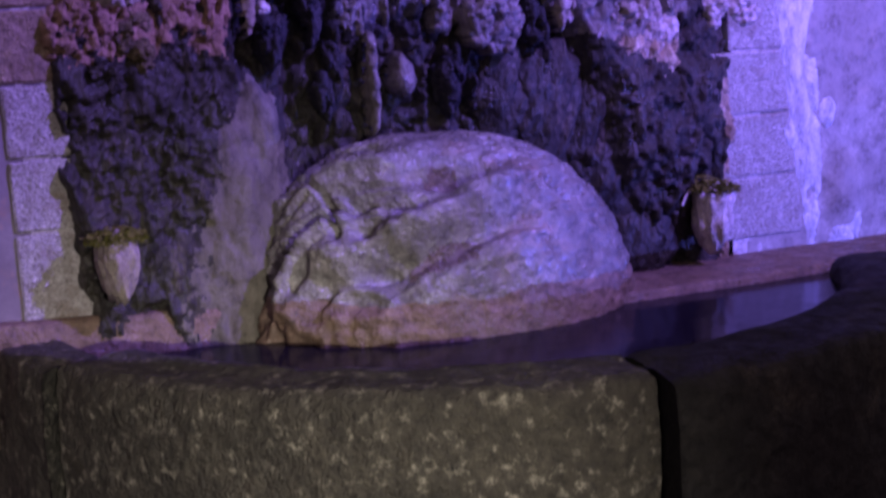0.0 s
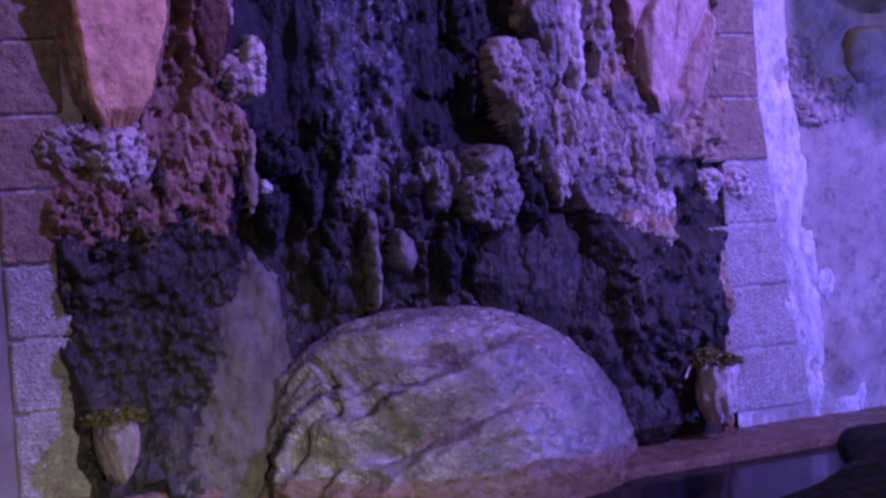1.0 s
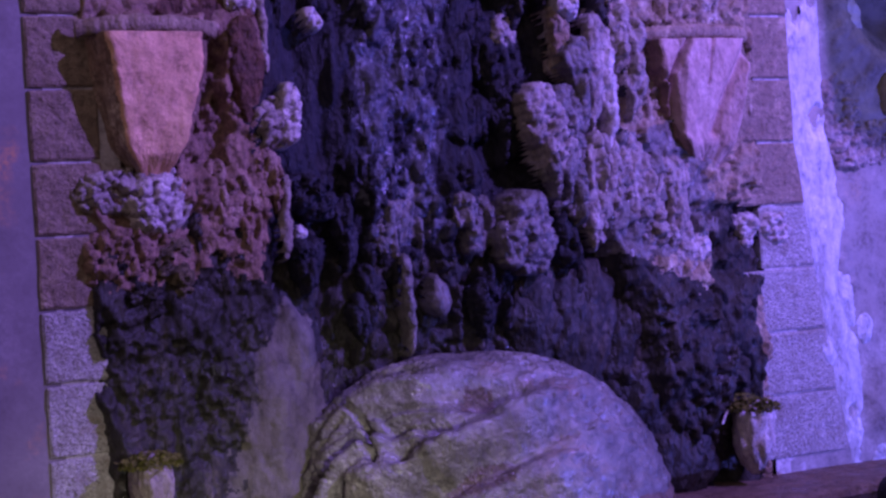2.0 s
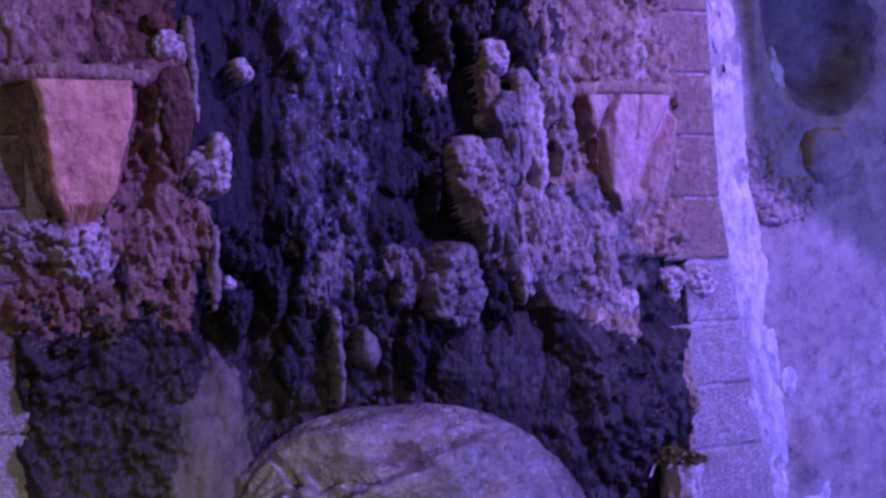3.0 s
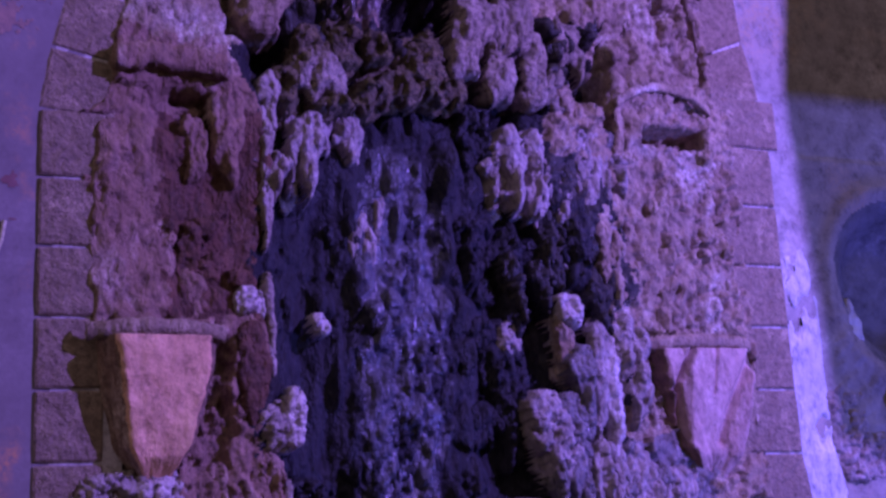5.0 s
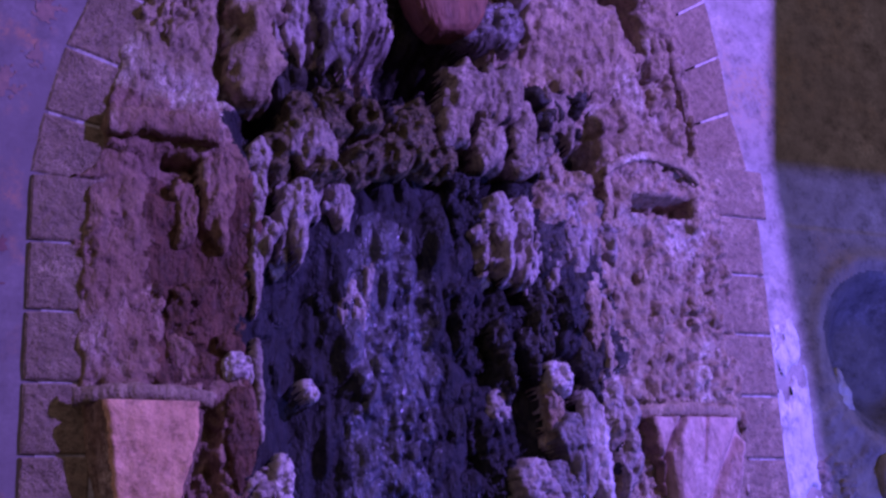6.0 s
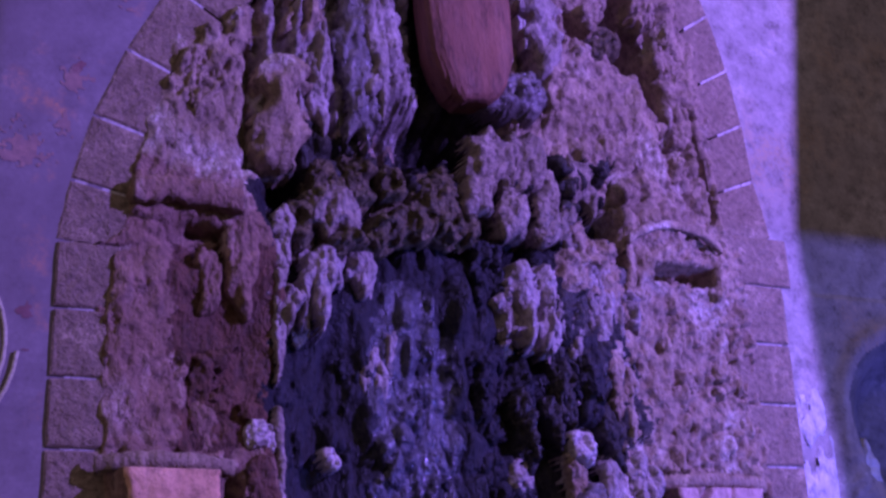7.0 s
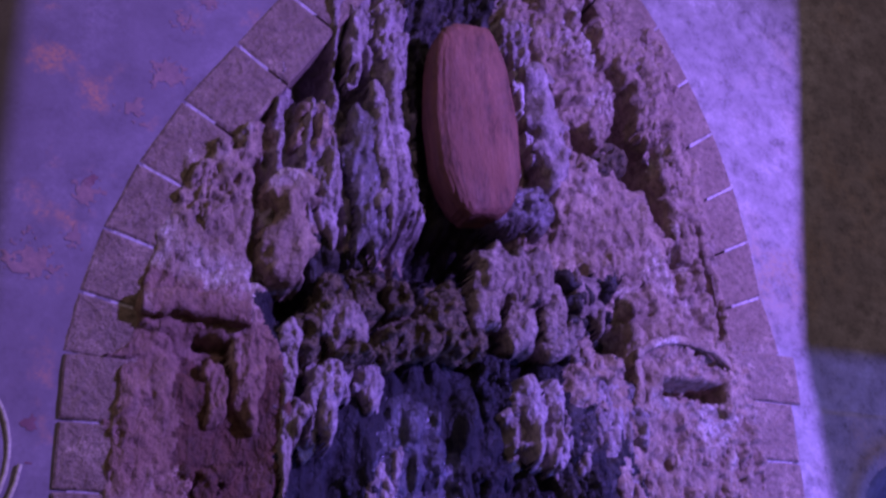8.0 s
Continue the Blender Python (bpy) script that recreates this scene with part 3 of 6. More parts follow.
    d -= 0.025 * step(0.86, 0.90, edge) * step(1.40, 1.37, edge) * step(1.82, 1.90, z) * step(2.34, 2.30, z)
    # dents: left shade under the bracket, dark red bay, squared hole at the right
    d -= 0.07 * blob(x, z, -0.88, 2.75, 0.18, 0.36) + 0.10 * blob(x, z, -1.03, 3.18, 0.10, 0.09)
    d -= 0.13 * step(0.93, 0.96, x) * step(1.27, 1.24, x) * step(3.18, 3.205, z + 0.012 * fbm(x * 20, z * 0, 56)) * step(3.275, 3.25, z + 0.02 * fbm(x * 14, z * 0, 57))
    d -= 0.06 * step(1.13, 1.16, x) * step(1.66, 1.63, x) * step(1.30, 1.37, z) * step(1.66, 1.62, z) * (0.75 + 0.4 * fbm(x * 16, z * 16, 58))
    d -= 0.18 * blob(x, z, 0.72, 3.46, 0.09, 0.08)
    fan = splash_fan(x, z)
    d = d * (1 - 0.8 * np.minimum(fan * 1.5, 1)) + fan * (0.05 + 0.10 * np.clip(1.3 - z, 0, 1)) + fan * 0.012 * fbm(x * 9, z * 6, 44)
    d += 0.03 * blob(x, z, -1.15, 0.95, 0.30, 0.5) + 0.10 * blob(x, z, 0.95, 1.0, 0.35, 0.4)
    d += 0.09 * (ridged(x * 6, z * 2.6, 45) - 0.75) * step(1.55, 1.35, z) * (1 - fan)
    for line in CLEFTS:
        d -= 0.09 * np.exp(-(near_line(x + 0.03 * fbm(x * 14, z * 14, 70), z + 0.03 * fbm(x * 14, z * 14, 71), line) / 0.016) ** 2)
    # the edges slip in behind the stones of the arch
    near = np.minimum(x - left_edge(z) - 0.07 - 0.10 * step(3.08, 3.2, z), right_edge(z) - 0.15 - 0.02 * step(3.4, 3.6, z) - x) + 0.035 * fbm(x * 9, z * 9, 30)
    d -= 0.16 * step(0.05, -0.015, near)
    return d


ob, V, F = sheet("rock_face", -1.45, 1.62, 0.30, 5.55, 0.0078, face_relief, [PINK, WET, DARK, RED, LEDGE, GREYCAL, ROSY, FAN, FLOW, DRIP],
                 keep=lambda x, z: (x > left_edge(z) + 0.02) & (x < right_edge(z) - 0.02))
tagged(ob, "tufa rock face, pinkish piers round a dark wet middle", "rock face", kind="structure")
C = V[F].mean(1)
cx, cz = C[:, 0], C[:, 2]
wob = 0.10 * fbm(cx * 5, cz * 5, 41) + 0.04 * fbm(cx * 22, cz * 22, 42)
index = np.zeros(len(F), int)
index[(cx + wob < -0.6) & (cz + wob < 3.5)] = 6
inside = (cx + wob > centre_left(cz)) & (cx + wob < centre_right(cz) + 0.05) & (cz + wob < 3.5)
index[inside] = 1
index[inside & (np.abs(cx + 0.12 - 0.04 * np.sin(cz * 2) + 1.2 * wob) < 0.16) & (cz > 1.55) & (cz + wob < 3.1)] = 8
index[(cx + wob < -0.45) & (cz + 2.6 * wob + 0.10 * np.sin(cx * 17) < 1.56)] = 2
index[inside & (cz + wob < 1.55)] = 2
index[(cx + wob > 0.25) & (cz + 2.2 * wob + 0.06 * np.sin(cx * 14) < 1.42) & (cx + 0.3 * wob < 1.36)] = 2
index[(cx + wob > -1.08) & (cx + wob < -0.70) & (cz + wob > 2.38) & (cz + wob < 3.20)] = 3
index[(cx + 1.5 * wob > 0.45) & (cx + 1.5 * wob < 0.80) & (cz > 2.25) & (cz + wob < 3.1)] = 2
# dark stone behind the ledge knobs: shade of the gaps, as colour
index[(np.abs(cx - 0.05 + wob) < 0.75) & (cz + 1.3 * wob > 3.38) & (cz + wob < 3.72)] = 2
index[(np.abs(cx + 0.05 + wob) < 0.55) & (np.abs(cz - 3.42 + 1.5 * wob) < 0.05)] = 4
index[(cx + wob > -0.78) & (cx + wob < -0.1) & (cz + wob > 3.75)] = 5
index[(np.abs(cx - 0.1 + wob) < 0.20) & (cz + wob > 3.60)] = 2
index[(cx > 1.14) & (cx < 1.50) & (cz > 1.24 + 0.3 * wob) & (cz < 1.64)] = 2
# darker stone behind the drapes, so the gaps between them look shaded
index[(cx + wob > 0.66) & (cx + wob < 1.15) & (cz + wob > 1.45) & (cz + wob < 1.95)] = 9
index[(splash_fan(cx, cz) + 0.30 * fbm(cx * 9, cz * 6, 46) + 0.30 * fbm(cx * 40, cz * 30, 59) > 0.42) & (splash_fan(cx, cz) > 0.15)] = 7
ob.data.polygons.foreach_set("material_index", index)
ob.data.update()


# the pale crust beside the right jamb, widening to the foot
def crust_relief(x, z):
    width = 0.20 - 0.06 * step(1.7, 1.2, z)
    u = (x - jamb_right(z) - 0.01 + 0.035 * fbm(x * 6, z * 4, 51)) / width
    body = np.clip(1 - np.abs(2 * u - 1) ** 1.6, -1, 1)
    torn = step(2.45, 3.1, z) * step(-0.55, 0.0, fbm(x * 11, z * 5, 50)) + step(1.75, 2.15, z) * step(-0.05, 0.30, fbm(x * 15, z * 6, 53)) + step(0.95, 0.75, z) * step(0.0, 0.4, fbm(x * 12, z * 9, 54))
    return 0.030 + 0.022 * body - 0.045 * torn + 0.007 * fbm(x * 20, z * 7, 55) + 0.003 * fbm(x * 60, z * 40, 52)


sheet("lime_crust", 1.56, 2.05, 0.46, 3.20, 0.009, crust_relief, WHITEWASH, keep=lambda x, z: crust_relief(x, z) > 0.012)
tagged(bpy.data.objects["lime_crust"], "white lime crust running down beside the jamb", "mineral crust", kind="structure")


# ---------------------------------------------------------------- the basin
def basin_water():
    bm = bmesh.new()
    rim = [bm.verts.new((0.2 + 1.62 * math.cos(a), 0.2 + 1.62 * math.sin(a), 0.45)) for a in np.linspace(math.pi * 0.95, math.pi * 2.05, 60)]
    bm.faces.new(rim)
    return part("water", bm, WATER)


tagged(basin_water(), "still dark water in the round basin", "water", kind="structure")


def rim_stone(a0, a1, inner, outer, top, label, lump=0.0, seed=0, material=None):
    """One long curved stone of the basin's rim, from angle a0 to a1."""
    na, npr = 60, 34
    A = np.linspace(a0, a1, na)
    prof = []
    for k in range(npr):
        t = k / (npr - 1)
        if t < 0.22:
            prof.append((inner, 0.30 + (top - 0.34) * t / 0.22))
        elif t < 0.55:
            prof.append((inner + (outer - inner) * (t - 0.22) / 0.33, top))
        else:
            prof.append((outer + 0.03 * (t - 0.55), top - (top + 0.02) * (t - 0.55) / 0.45))
    prof = np.array(prof)
    for _ in range(3):
        prof[1:-1] = 0.25 * prof[:-2] + 0.5 * prof[1:-1] + 0.25 * prof[2:]
    verts = []
    for i, a in enumerate(A):
        end = min(1, min(i, na - 1 - i) / 5)
        for j, (r, z) in enumerate(prof):
            b = np.array([a * 9]), np.array([j * 0.30])
            n = 0.018 * float(fbm(b[0], b[1], seed)[0]) + 0.006 * float(fbm(b[0] * 5, b[1] * 5, seed + 2)[0])
            mid = (inner + outer) / 2
            rr = mid + (r - mid) * (0.97 + 0.03 * end ** 0.5) + n
            zz = z * (0.98 + 0.02 * end ** 0.5) + n + lump * math.sin(math.pi * i / (na - 1))
            verts.append((0.2 + rr * math.cos(a), 0.2 + rr * math.sin(a), max(zz, -0.02)))
    faces = [(i * npr + j, (i + 1) * npr + j, (i + 1) * npr + j + 1, i * npr + j + 1) for i in range(na - 1) for j in range(npr - 1)]
    faces += [tuple(range(npr))[::-1], tuple((na - 1) * npr + j for j in range(npr))]
    ob = mesh_ob("rim_stone", verts, [f[::-1] for f in faces], material or RIM)
    return tagged(ob, label, "basin stone", "stones of the basin rim")


rim_stone(math.pi * 0.98, math.pi * 1.117, 1.58, 1.84, 0.545, "dark damp stone of the round basin rim", seed=61)
rim_stone(math.pi * 1.12, math.pi * 1.465, 1.46, 1.80, 0.550, "mottled mossy stone of the round basin rim", seed=62)
# near-black copy of the rim stone: the unlit right side, put into the colour
rim_stone(math.pi * 1.467, math.pi * 1.72, 1.50, 1.90, 0.555, "worn stone of the round basin rim, coloured blackish for its shade", seed=63, material=SHADEDRIM)
rim_stone(math.pi * 1.724, math.pi * 1.86, 1.52, 1.90, 0.535, "worn black stone of the round basin rim", lump=0.03, seed=64, material=SHADEDRIM)


def curb(name, x0, x1, y0, y1, z0, zl, zr, label, seed):
    nx = 60
    prof = [(y1, 1.0), (y0 + 0.03, 1.0), (y0 + 0.008, 0.985), (y0, 0.94), (y0 - 0.005, 0.5), (y0, 0.0), (y1, 0.0)]
    verts, faces = [], []
    for i in range(nx):
        t = i / (nx - 1)
        top = zl + (zr - zl) * t
        for j, (y, h) in enumerate(prof):
            n = 0.012 * float(fbm(np.array([t * 9.0]), np.array([j * 0.7]), seed)[0])
            verts.append((x0 + (x1 - x0) * t, y + n, z0 + (top - z0) * h + n * 0.6))
    m = len(prof)
    for i in range(nx - 1):
        for j in range(m - 1):
            faces.append((i * m + j, (i + 1) * m + j, (i + 1) * m + j + 1, i * m + j + 1))
    faces += [tuple(range(m)), tuple((nx - 1) * m + j for j in range(m))[::-1]]
    return tagged(mesh_ob(name, verts, faces, CURB), label, "kerb", kind="structure")


curb("kerb_left", -1.75, -0.60, -0.10, 0.06, 0.2, 0.63, 0.57, "pinkish stone kerb along the back of the basin", 71)
curb("kerb_right", 0.55, 2.9, -0.42, 0.02, 0.2, 0.485, 0.49, "pinkish wet stone ledge along the back of the basin", 72)

# ---------------------------------------------------------------- rocks on the face
rock("drape", 0.585, 2.102, 0.103, 0.483, 0.078, 0.063, DRIP, "grey-white calcite drapery beside the recess", lean=-3.8, group="calcite fingers")
rock("drape", 0.668, 2.192, 0.096, 0.553, 0.06, 0.046, GREYCAL, "grey-white calcite drapery beside the recess", lean=2.3, group="calcite fingers")
rock("drape", 0.727, 2.090, 0.112, 0.600, 0.063, 0.047, CALCITE, "grey-white calcite drapery beside the recess", lean=0.3, group="calcite fingers")
rock("drape", 0.782, 2.271, 0.105, 0.405, 0.075, 0.067, GREYCAL, "grey-white calcite drapery beside the recess", lean=0.2, group="calcite fingers")
rock("drape", 0.826, 2.152, 0.095, 0.519, 0.1, 0.07, GREYCAL, "grey-white calcite drapery beside the recess", lean=4.1, group="calcite fingers")
rock("knobbly", 0.553, 2.477, 0.120, 0.161, 0.05, 0.072, CALCITE, "small pale calcite knob")
rock("drape", 0.535, 2.321, 0.094, 0.317, 0.02, 0.056, PINK, "thin brownish stone fin beside pale calcite", lean=-8)
rock("knobbly", 0.452, 1.955, 0.20, 0.40, 0.07, 0.075, GREYCAL, "pale cauliflower-like calcite cluster", lean=-10)
rock("knobbly", 0.545, 2.040, 0.169, 0.216, 0.056, 0.05, DRIP, "pale cauliflower-like calcite cluster")
rock("knobbly", 0.551, 1.889, 0.127, 0.167, 0.056, 0.05, DRIP, "pale cauliflower-like calcite cluster")
rock("drape", 0.438, 1.782, 0.079, 0.245, 0.09, 0.059, DRIP, "grey drapery of calcite hanging on the rock", lean=4.2, group="calcite fingers")
rock("drape", 0.503, 1.757, 0.086, 0.351, 0.096, 0.059, DRIP, "grey drapery of calcite hanging on the rock", lean=5.8, group="calcite fingers")
rock("drape", 0.560, 1.707, 0.090, 0.317, 0.06, 0.072, DRIP, "grey drapery of calcite hanging on the rock", lean=5.6, group="calcite fingers")
rock("drape", 0.645, 1.813, 0.092, 0.300, 0.083, 0.061, GREYCAL, "grey drapery of calcite hanging on the rock", lean=0.7, group="calcite fingers")
rock("drape", 0.728, 1.764, 0.125, 0.404, 0.053, 0.054, GREYCAL, "grey drapery of calcite hanging on the rock", lean=-3.4, group="calcite fingers")
rock("drape", 0.809, 1.736, 0.138, 0.421, 0.058, 0.067, GREYCAL, "grey drapery of calcite hanging on the rock", lean=4.3, group="calcite fingers")
rock("drape", 0.775, 1.664, 0.106, 0.408, 0.074, 0.048, GREYCAL, "grey drapery of calcite hanging on the rock", lean=-2.4, group="calcite fingers")
rock("drape", 0.860, 1.694, 0.127, 0.336, 0.056, 0.062, GREYCAL, "grey drapery of calcite hanging on the rock", lean=5.5, group="calcite fingers")
rock("drape", 0.926, 1.672, 0.102, 0.389, 0.08, 0.052, GREYCAL, "grey drapery of calcite hanging on the rock", lean=-3.0, group="calcite fingers")
rock("drape", 1.003, 1.661, 0.148, 0.405, 0.079, 0.049, GREYCAL, "grey drapery of calcite hanging on the rock", lean=-0.9, group="calcite fingers")
rock("drape", 0.623, 1.625, 0.120, 0.308, 0.067, 0.055, GREYCAL, "grey drapery of calcite hanging on the rock", lean=1.2, group="calcite fingers")
rock("drape", 0.684, 1.650, 0.095, 0.274, 0.081, 0.055, GREYCAL, "grey drapery of calcite hanging on the rock", lean=1.4, group="calcite fingers")
rock("drape", 0.525, 1.699, 0.089, 0.215, 0.06, 0.058, DRIP, "grey drapery of calcite hanging on the rock", lean=-3.9, group="calcite fingers")
rock("drape", 0.562, 1.675, 0.118, 0.204, 0.083, 0.065, DRIP, "grey drapery of calcite hanging on the rock", lean=2.3, group="calcite fingers")
rock("knobbly", 0.325, 1.57, 0.25, 0.33, 0.064, 0.065, DRIP, "hanging cluster of grey tufa knobs")
rock("drape", 0.061, 1.662, 0.130, 0.171, 0.029, 0.067, DRIP, "dark wet drip rock in the recess", lean=-5.7, group="calcite fingers")
rock("drape", 0.139, 1.595, 0.137, 0.268, -0.003, 0.077, DRIP, "dark wet drip rock in the recess", lean=2.8, group="calcite fingers")
rock("drape", 0.501, 1.513, 0.102, 0.264, 0.04, 0.061, WET, "dark wet drip rock in the recess")
rock("drape", 1.027, 1.397, 0.161, 0.280, 0.063, 0.075, GREYCAL, "white drip crust over the squared hole", lean=4.8, group="calcite fingers")
rock("drape", 1.093, 1.382, 0.140, 0.294, 0.075, 0.066, CALCITE, "white drip crust over the squared hole", lean=1.0, group="calcite fingers")
rock("knobbly", 0.930, 1.557, 0.237, 0.272, 0.056, 0.1, GREYCAL, "pale knobbly calcite crust on the tufa")
rock("knobbly", 1.345, 1.525, 0.125, 0.15, 0.03, 0.099, CALCITE, "white lime bulb beside the squared hole")
rock("knobbly", 1.505, 1.515, 0.19, 0.17, 0.03, 0.1, CALCITE, "white lime bulb beside the squared hole")
rock("drape", -0.196, 1.607, 0.147, 0.288, -0.015, 0.065, DRIP, "grey drapery of calcite hanging on the rock", lean=2.8, group="calcite fingers")
rock("drape", -0.110, 1.662, 0.141, 0.322, -0.034, 0.053, DRIP, "grey drapery of calcite hanging on the rock", lean=-0.2, group="calcite fingers")
rock("column", -0.188, 1.32, 0.054, 0.42, 0.03, 0.055, DRIP, "thin drip column standing on the mound")
rock("boulder", -0.052, 1.345, 0.085, 0.16, 0.03, 0.07, DRIP, "smooth hanging drip bulb above the mound")
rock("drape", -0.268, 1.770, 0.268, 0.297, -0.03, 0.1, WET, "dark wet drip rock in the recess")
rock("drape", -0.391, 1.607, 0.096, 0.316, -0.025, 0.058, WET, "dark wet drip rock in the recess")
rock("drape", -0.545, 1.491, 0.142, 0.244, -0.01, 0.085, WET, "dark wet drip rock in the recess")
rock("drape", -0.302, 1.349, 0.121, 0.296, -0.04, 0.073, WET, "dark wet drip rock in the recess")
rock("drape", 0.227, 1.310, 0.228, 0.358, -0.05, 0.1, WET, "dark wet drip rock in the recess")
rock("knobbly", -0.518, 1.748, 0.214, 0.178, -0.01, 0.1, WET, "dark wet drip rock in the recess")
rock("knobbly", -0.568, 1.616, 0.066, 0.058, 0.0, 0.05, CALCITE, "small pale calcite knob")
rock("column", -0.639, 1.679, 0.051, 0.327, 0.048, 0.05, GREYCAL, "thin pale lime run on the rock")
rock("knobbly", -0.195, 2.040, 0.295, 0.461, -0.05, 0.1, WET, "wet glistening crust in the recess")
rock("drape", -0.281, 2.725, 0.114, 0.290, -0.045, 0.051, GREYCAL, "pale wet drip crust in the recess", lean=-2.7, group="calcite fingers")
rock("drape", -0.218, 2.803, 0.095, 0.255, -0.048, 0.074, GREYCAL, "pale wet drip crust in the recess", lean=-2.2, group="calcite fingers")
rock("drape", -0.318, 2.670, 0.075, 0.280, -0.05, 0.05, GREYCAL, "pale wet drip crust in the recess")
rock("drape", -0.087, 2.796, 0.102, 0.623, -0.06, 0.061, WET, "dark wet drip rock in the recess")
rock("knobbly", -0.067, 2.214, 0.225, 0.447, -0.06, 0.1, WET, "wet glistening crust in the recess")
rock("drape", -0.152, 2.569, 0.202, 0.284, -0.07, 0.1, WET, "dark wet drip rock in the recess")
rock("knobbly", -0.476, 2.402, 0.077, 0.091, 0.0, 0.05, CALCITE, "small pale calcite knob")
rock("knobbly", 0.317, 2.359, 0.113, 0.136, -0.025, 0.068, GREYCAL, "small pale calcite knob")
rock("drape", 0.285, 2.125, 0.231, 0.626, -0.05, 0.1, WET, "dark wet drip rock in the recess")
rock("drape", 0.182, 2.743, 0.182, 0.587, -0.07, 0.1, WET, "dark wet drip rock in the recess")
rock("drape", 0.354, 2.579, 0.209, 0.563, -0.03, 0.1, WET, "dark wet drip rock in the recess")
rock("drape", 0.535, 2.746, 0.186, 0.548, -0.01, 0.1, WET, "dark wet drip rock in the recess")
rock("knobbly", -1.229, 1.791, 0.285, 0.185, 0.08, 0.1, GREYCAL, "pale cauliflower crust under the salmon corbel")
rock("knobbly", -1.099, 1.748, 0.244, 0.250, 0.08, 0.1, CALCITE, "pale cauliflower crust under the salmon corbel")
rock("knobbly", -1.209, 1.581, 0.309, 0.310, 0.056, 0.1, ROSY, "pinkish tufa lump on the pier")
rock("knobbly", -1.055, 1.523, 0.156, 0.251, 0.072, 0.094, MOSSY, "yellowish tufa knob with moss")
rock("knobbly", -1.141, 1.412, 0.244, 0.125, 0.048, 0.1, DARK, "brown damp rock at the foot of the wall")
rock("drape", -0.869, 1.709, 0.137, 0.363, 0.048, 0.082, ROSY, "pinkish tufa lump on the pier")
rock("drape", -0.783, 1.665, 0.114, 0.387, 0.056, 0.069, ROSY, "pinkish tufa lump on the pier")
rock("drape", -0.952, 1.654, 0.113, 0.318, 0.05, 0.068, DARK, "brown damp rock at the foot of the wall")
rock("knobbly", -0.688, 2.012, 0.161, 0.195, 0.064, 0.097, GREYCAL, "pale knobbly calcite crust on the tufa")
rock("knobbly", -0.607, 2.049, 0.088, 0.239, 0.08, 0.053, CALCITE, "pale knobbly calcite crust on the tufa")
rock("drape", -0.700, 1.802, 0.139, 0.282, 0.048, 0.083, ROSY, "pinkish tufa lump on the pier")
rock("slab", -0.755, 2.19, 0.115, 0.40, 0.07, 0.05, RED, "smooth brown upright strip of stone beside the corbel")
rock("drape", -0.675, 2.387, 0.060, 0.413, 0.048, 0.05, GREYCAL, "thin pale lime run on the rock")
rock("drape", -0.566, 3.046, 0.087, 0.326, 0.054, 0.065, GREYCAL, "white calcite drapery beside the recess", lean=2.5, group="calcite fingers")
rock("drape", -0.516, 3.026, 0.093, 0.394, 0.045, 0.053, GREYCAL, "white calcite drapery beside the recess", lean=4.0, group="calcite fingers")
rock("drape", -0.675, 2.944, 0.123, 0.219, 0.035, 0.079, GREYCAL, "grey drapery of calcite hanging on the rock", lean=3.7, group="calcite fingers")
rock("drape", -0.588, 2.962, 0.109, 0.249, 0.001, 0.051, GREYCAL, "grey drapery of calcite hanging on the rock", lean=2.6, group="calcite fingers")
rock("drape", -0.690, 2.953, 0.072, 0.586, 0.04, 0.05, GREYCAL, "grey drapery of calcite hanging on the rock")
rock("slab", -0.955, 3.04, 0.10, 0.27, 0.04, 0.07, ROSY, "pink stone stump in the shade of the bracket")
rock("slab", -0.835, 3.125, 0.115, 0.36, 0.05, 0.07, ROSY, "pink stone stump in the shade of the bracket")
rock("crag", 1.25, 3.125, 0.09, 0.17, 0.075, 0.08, PINK, "broken stump of the beaded hood moulding")
rock("slab", 0.84, 3.21, 0.05, 0.34, 0.055, 0.05, PINK, "upright broken end of the beaded hood moulding", lean=6)
rock("drape", -0.436, 3.147, 0.114, 0.198, -0.008, 0.073, GREYCAL, "grey drapery of calcite hanging on the rock", lean=-1.3, group="calcite fingers")
rock("drape", -0.359, 3.157, 0.126, 0.167, -0.021, 0.077, GREYCAL, "grey drapery of calcite hanging on the rock", lean=1.5, group="calcite fingers")
rock("drape", -0.317, 3.128, 0.130, 0.228, 0.002, 0.052, GREYCAL, "grey drapery of calcite hanging on the rock", lean=1.8, group="calcite fingers")
rock("drape", -0.675, 3.236, 0.097, 0.296, 0.048, 0.058, GREYCAL, "grey drapery of calcite hanging on the rock")
rock("knobbly", -0.758, 2.459, 0.117, 0.131, 0.056, 0.07, CALCITE, "pale knobbly calcite crust on the tufa")
rock("slab", -0.979, 2.495, 0.138, 0.172, 0.036, 0.034, ROSY, "pinkish tufa lump on the pier")
rock("slab", -1.236, 2.681, 0.112, 0.317, 0.036, 0.034, ROSY, "pinkish tufa lump on the pier")
rock("slab", -1.1, 2.649, 0.137, 0.278, 0.036, 0.034, ROSY, "pinkish tufa lump on the pier")
rock("slab", -1.176, 2.911, 0.183, 0.3, 0.036, 0.034, ROSY, "pinkish tufa lump on the pier")
rock("drape", 0.297, 3.003, 0.147, 0.405, 0.022, 0.079, GREYCAL, "white calcite drapery under the ledge", lean=5.8, group="calcite fingers")
rock("drape", 0.354, 3.034, 0.159, 0.400, 0.057, 0.06, GREYCAL, "white calcite drapery under the ledge", lean=-5.0, group="calcite fingers")
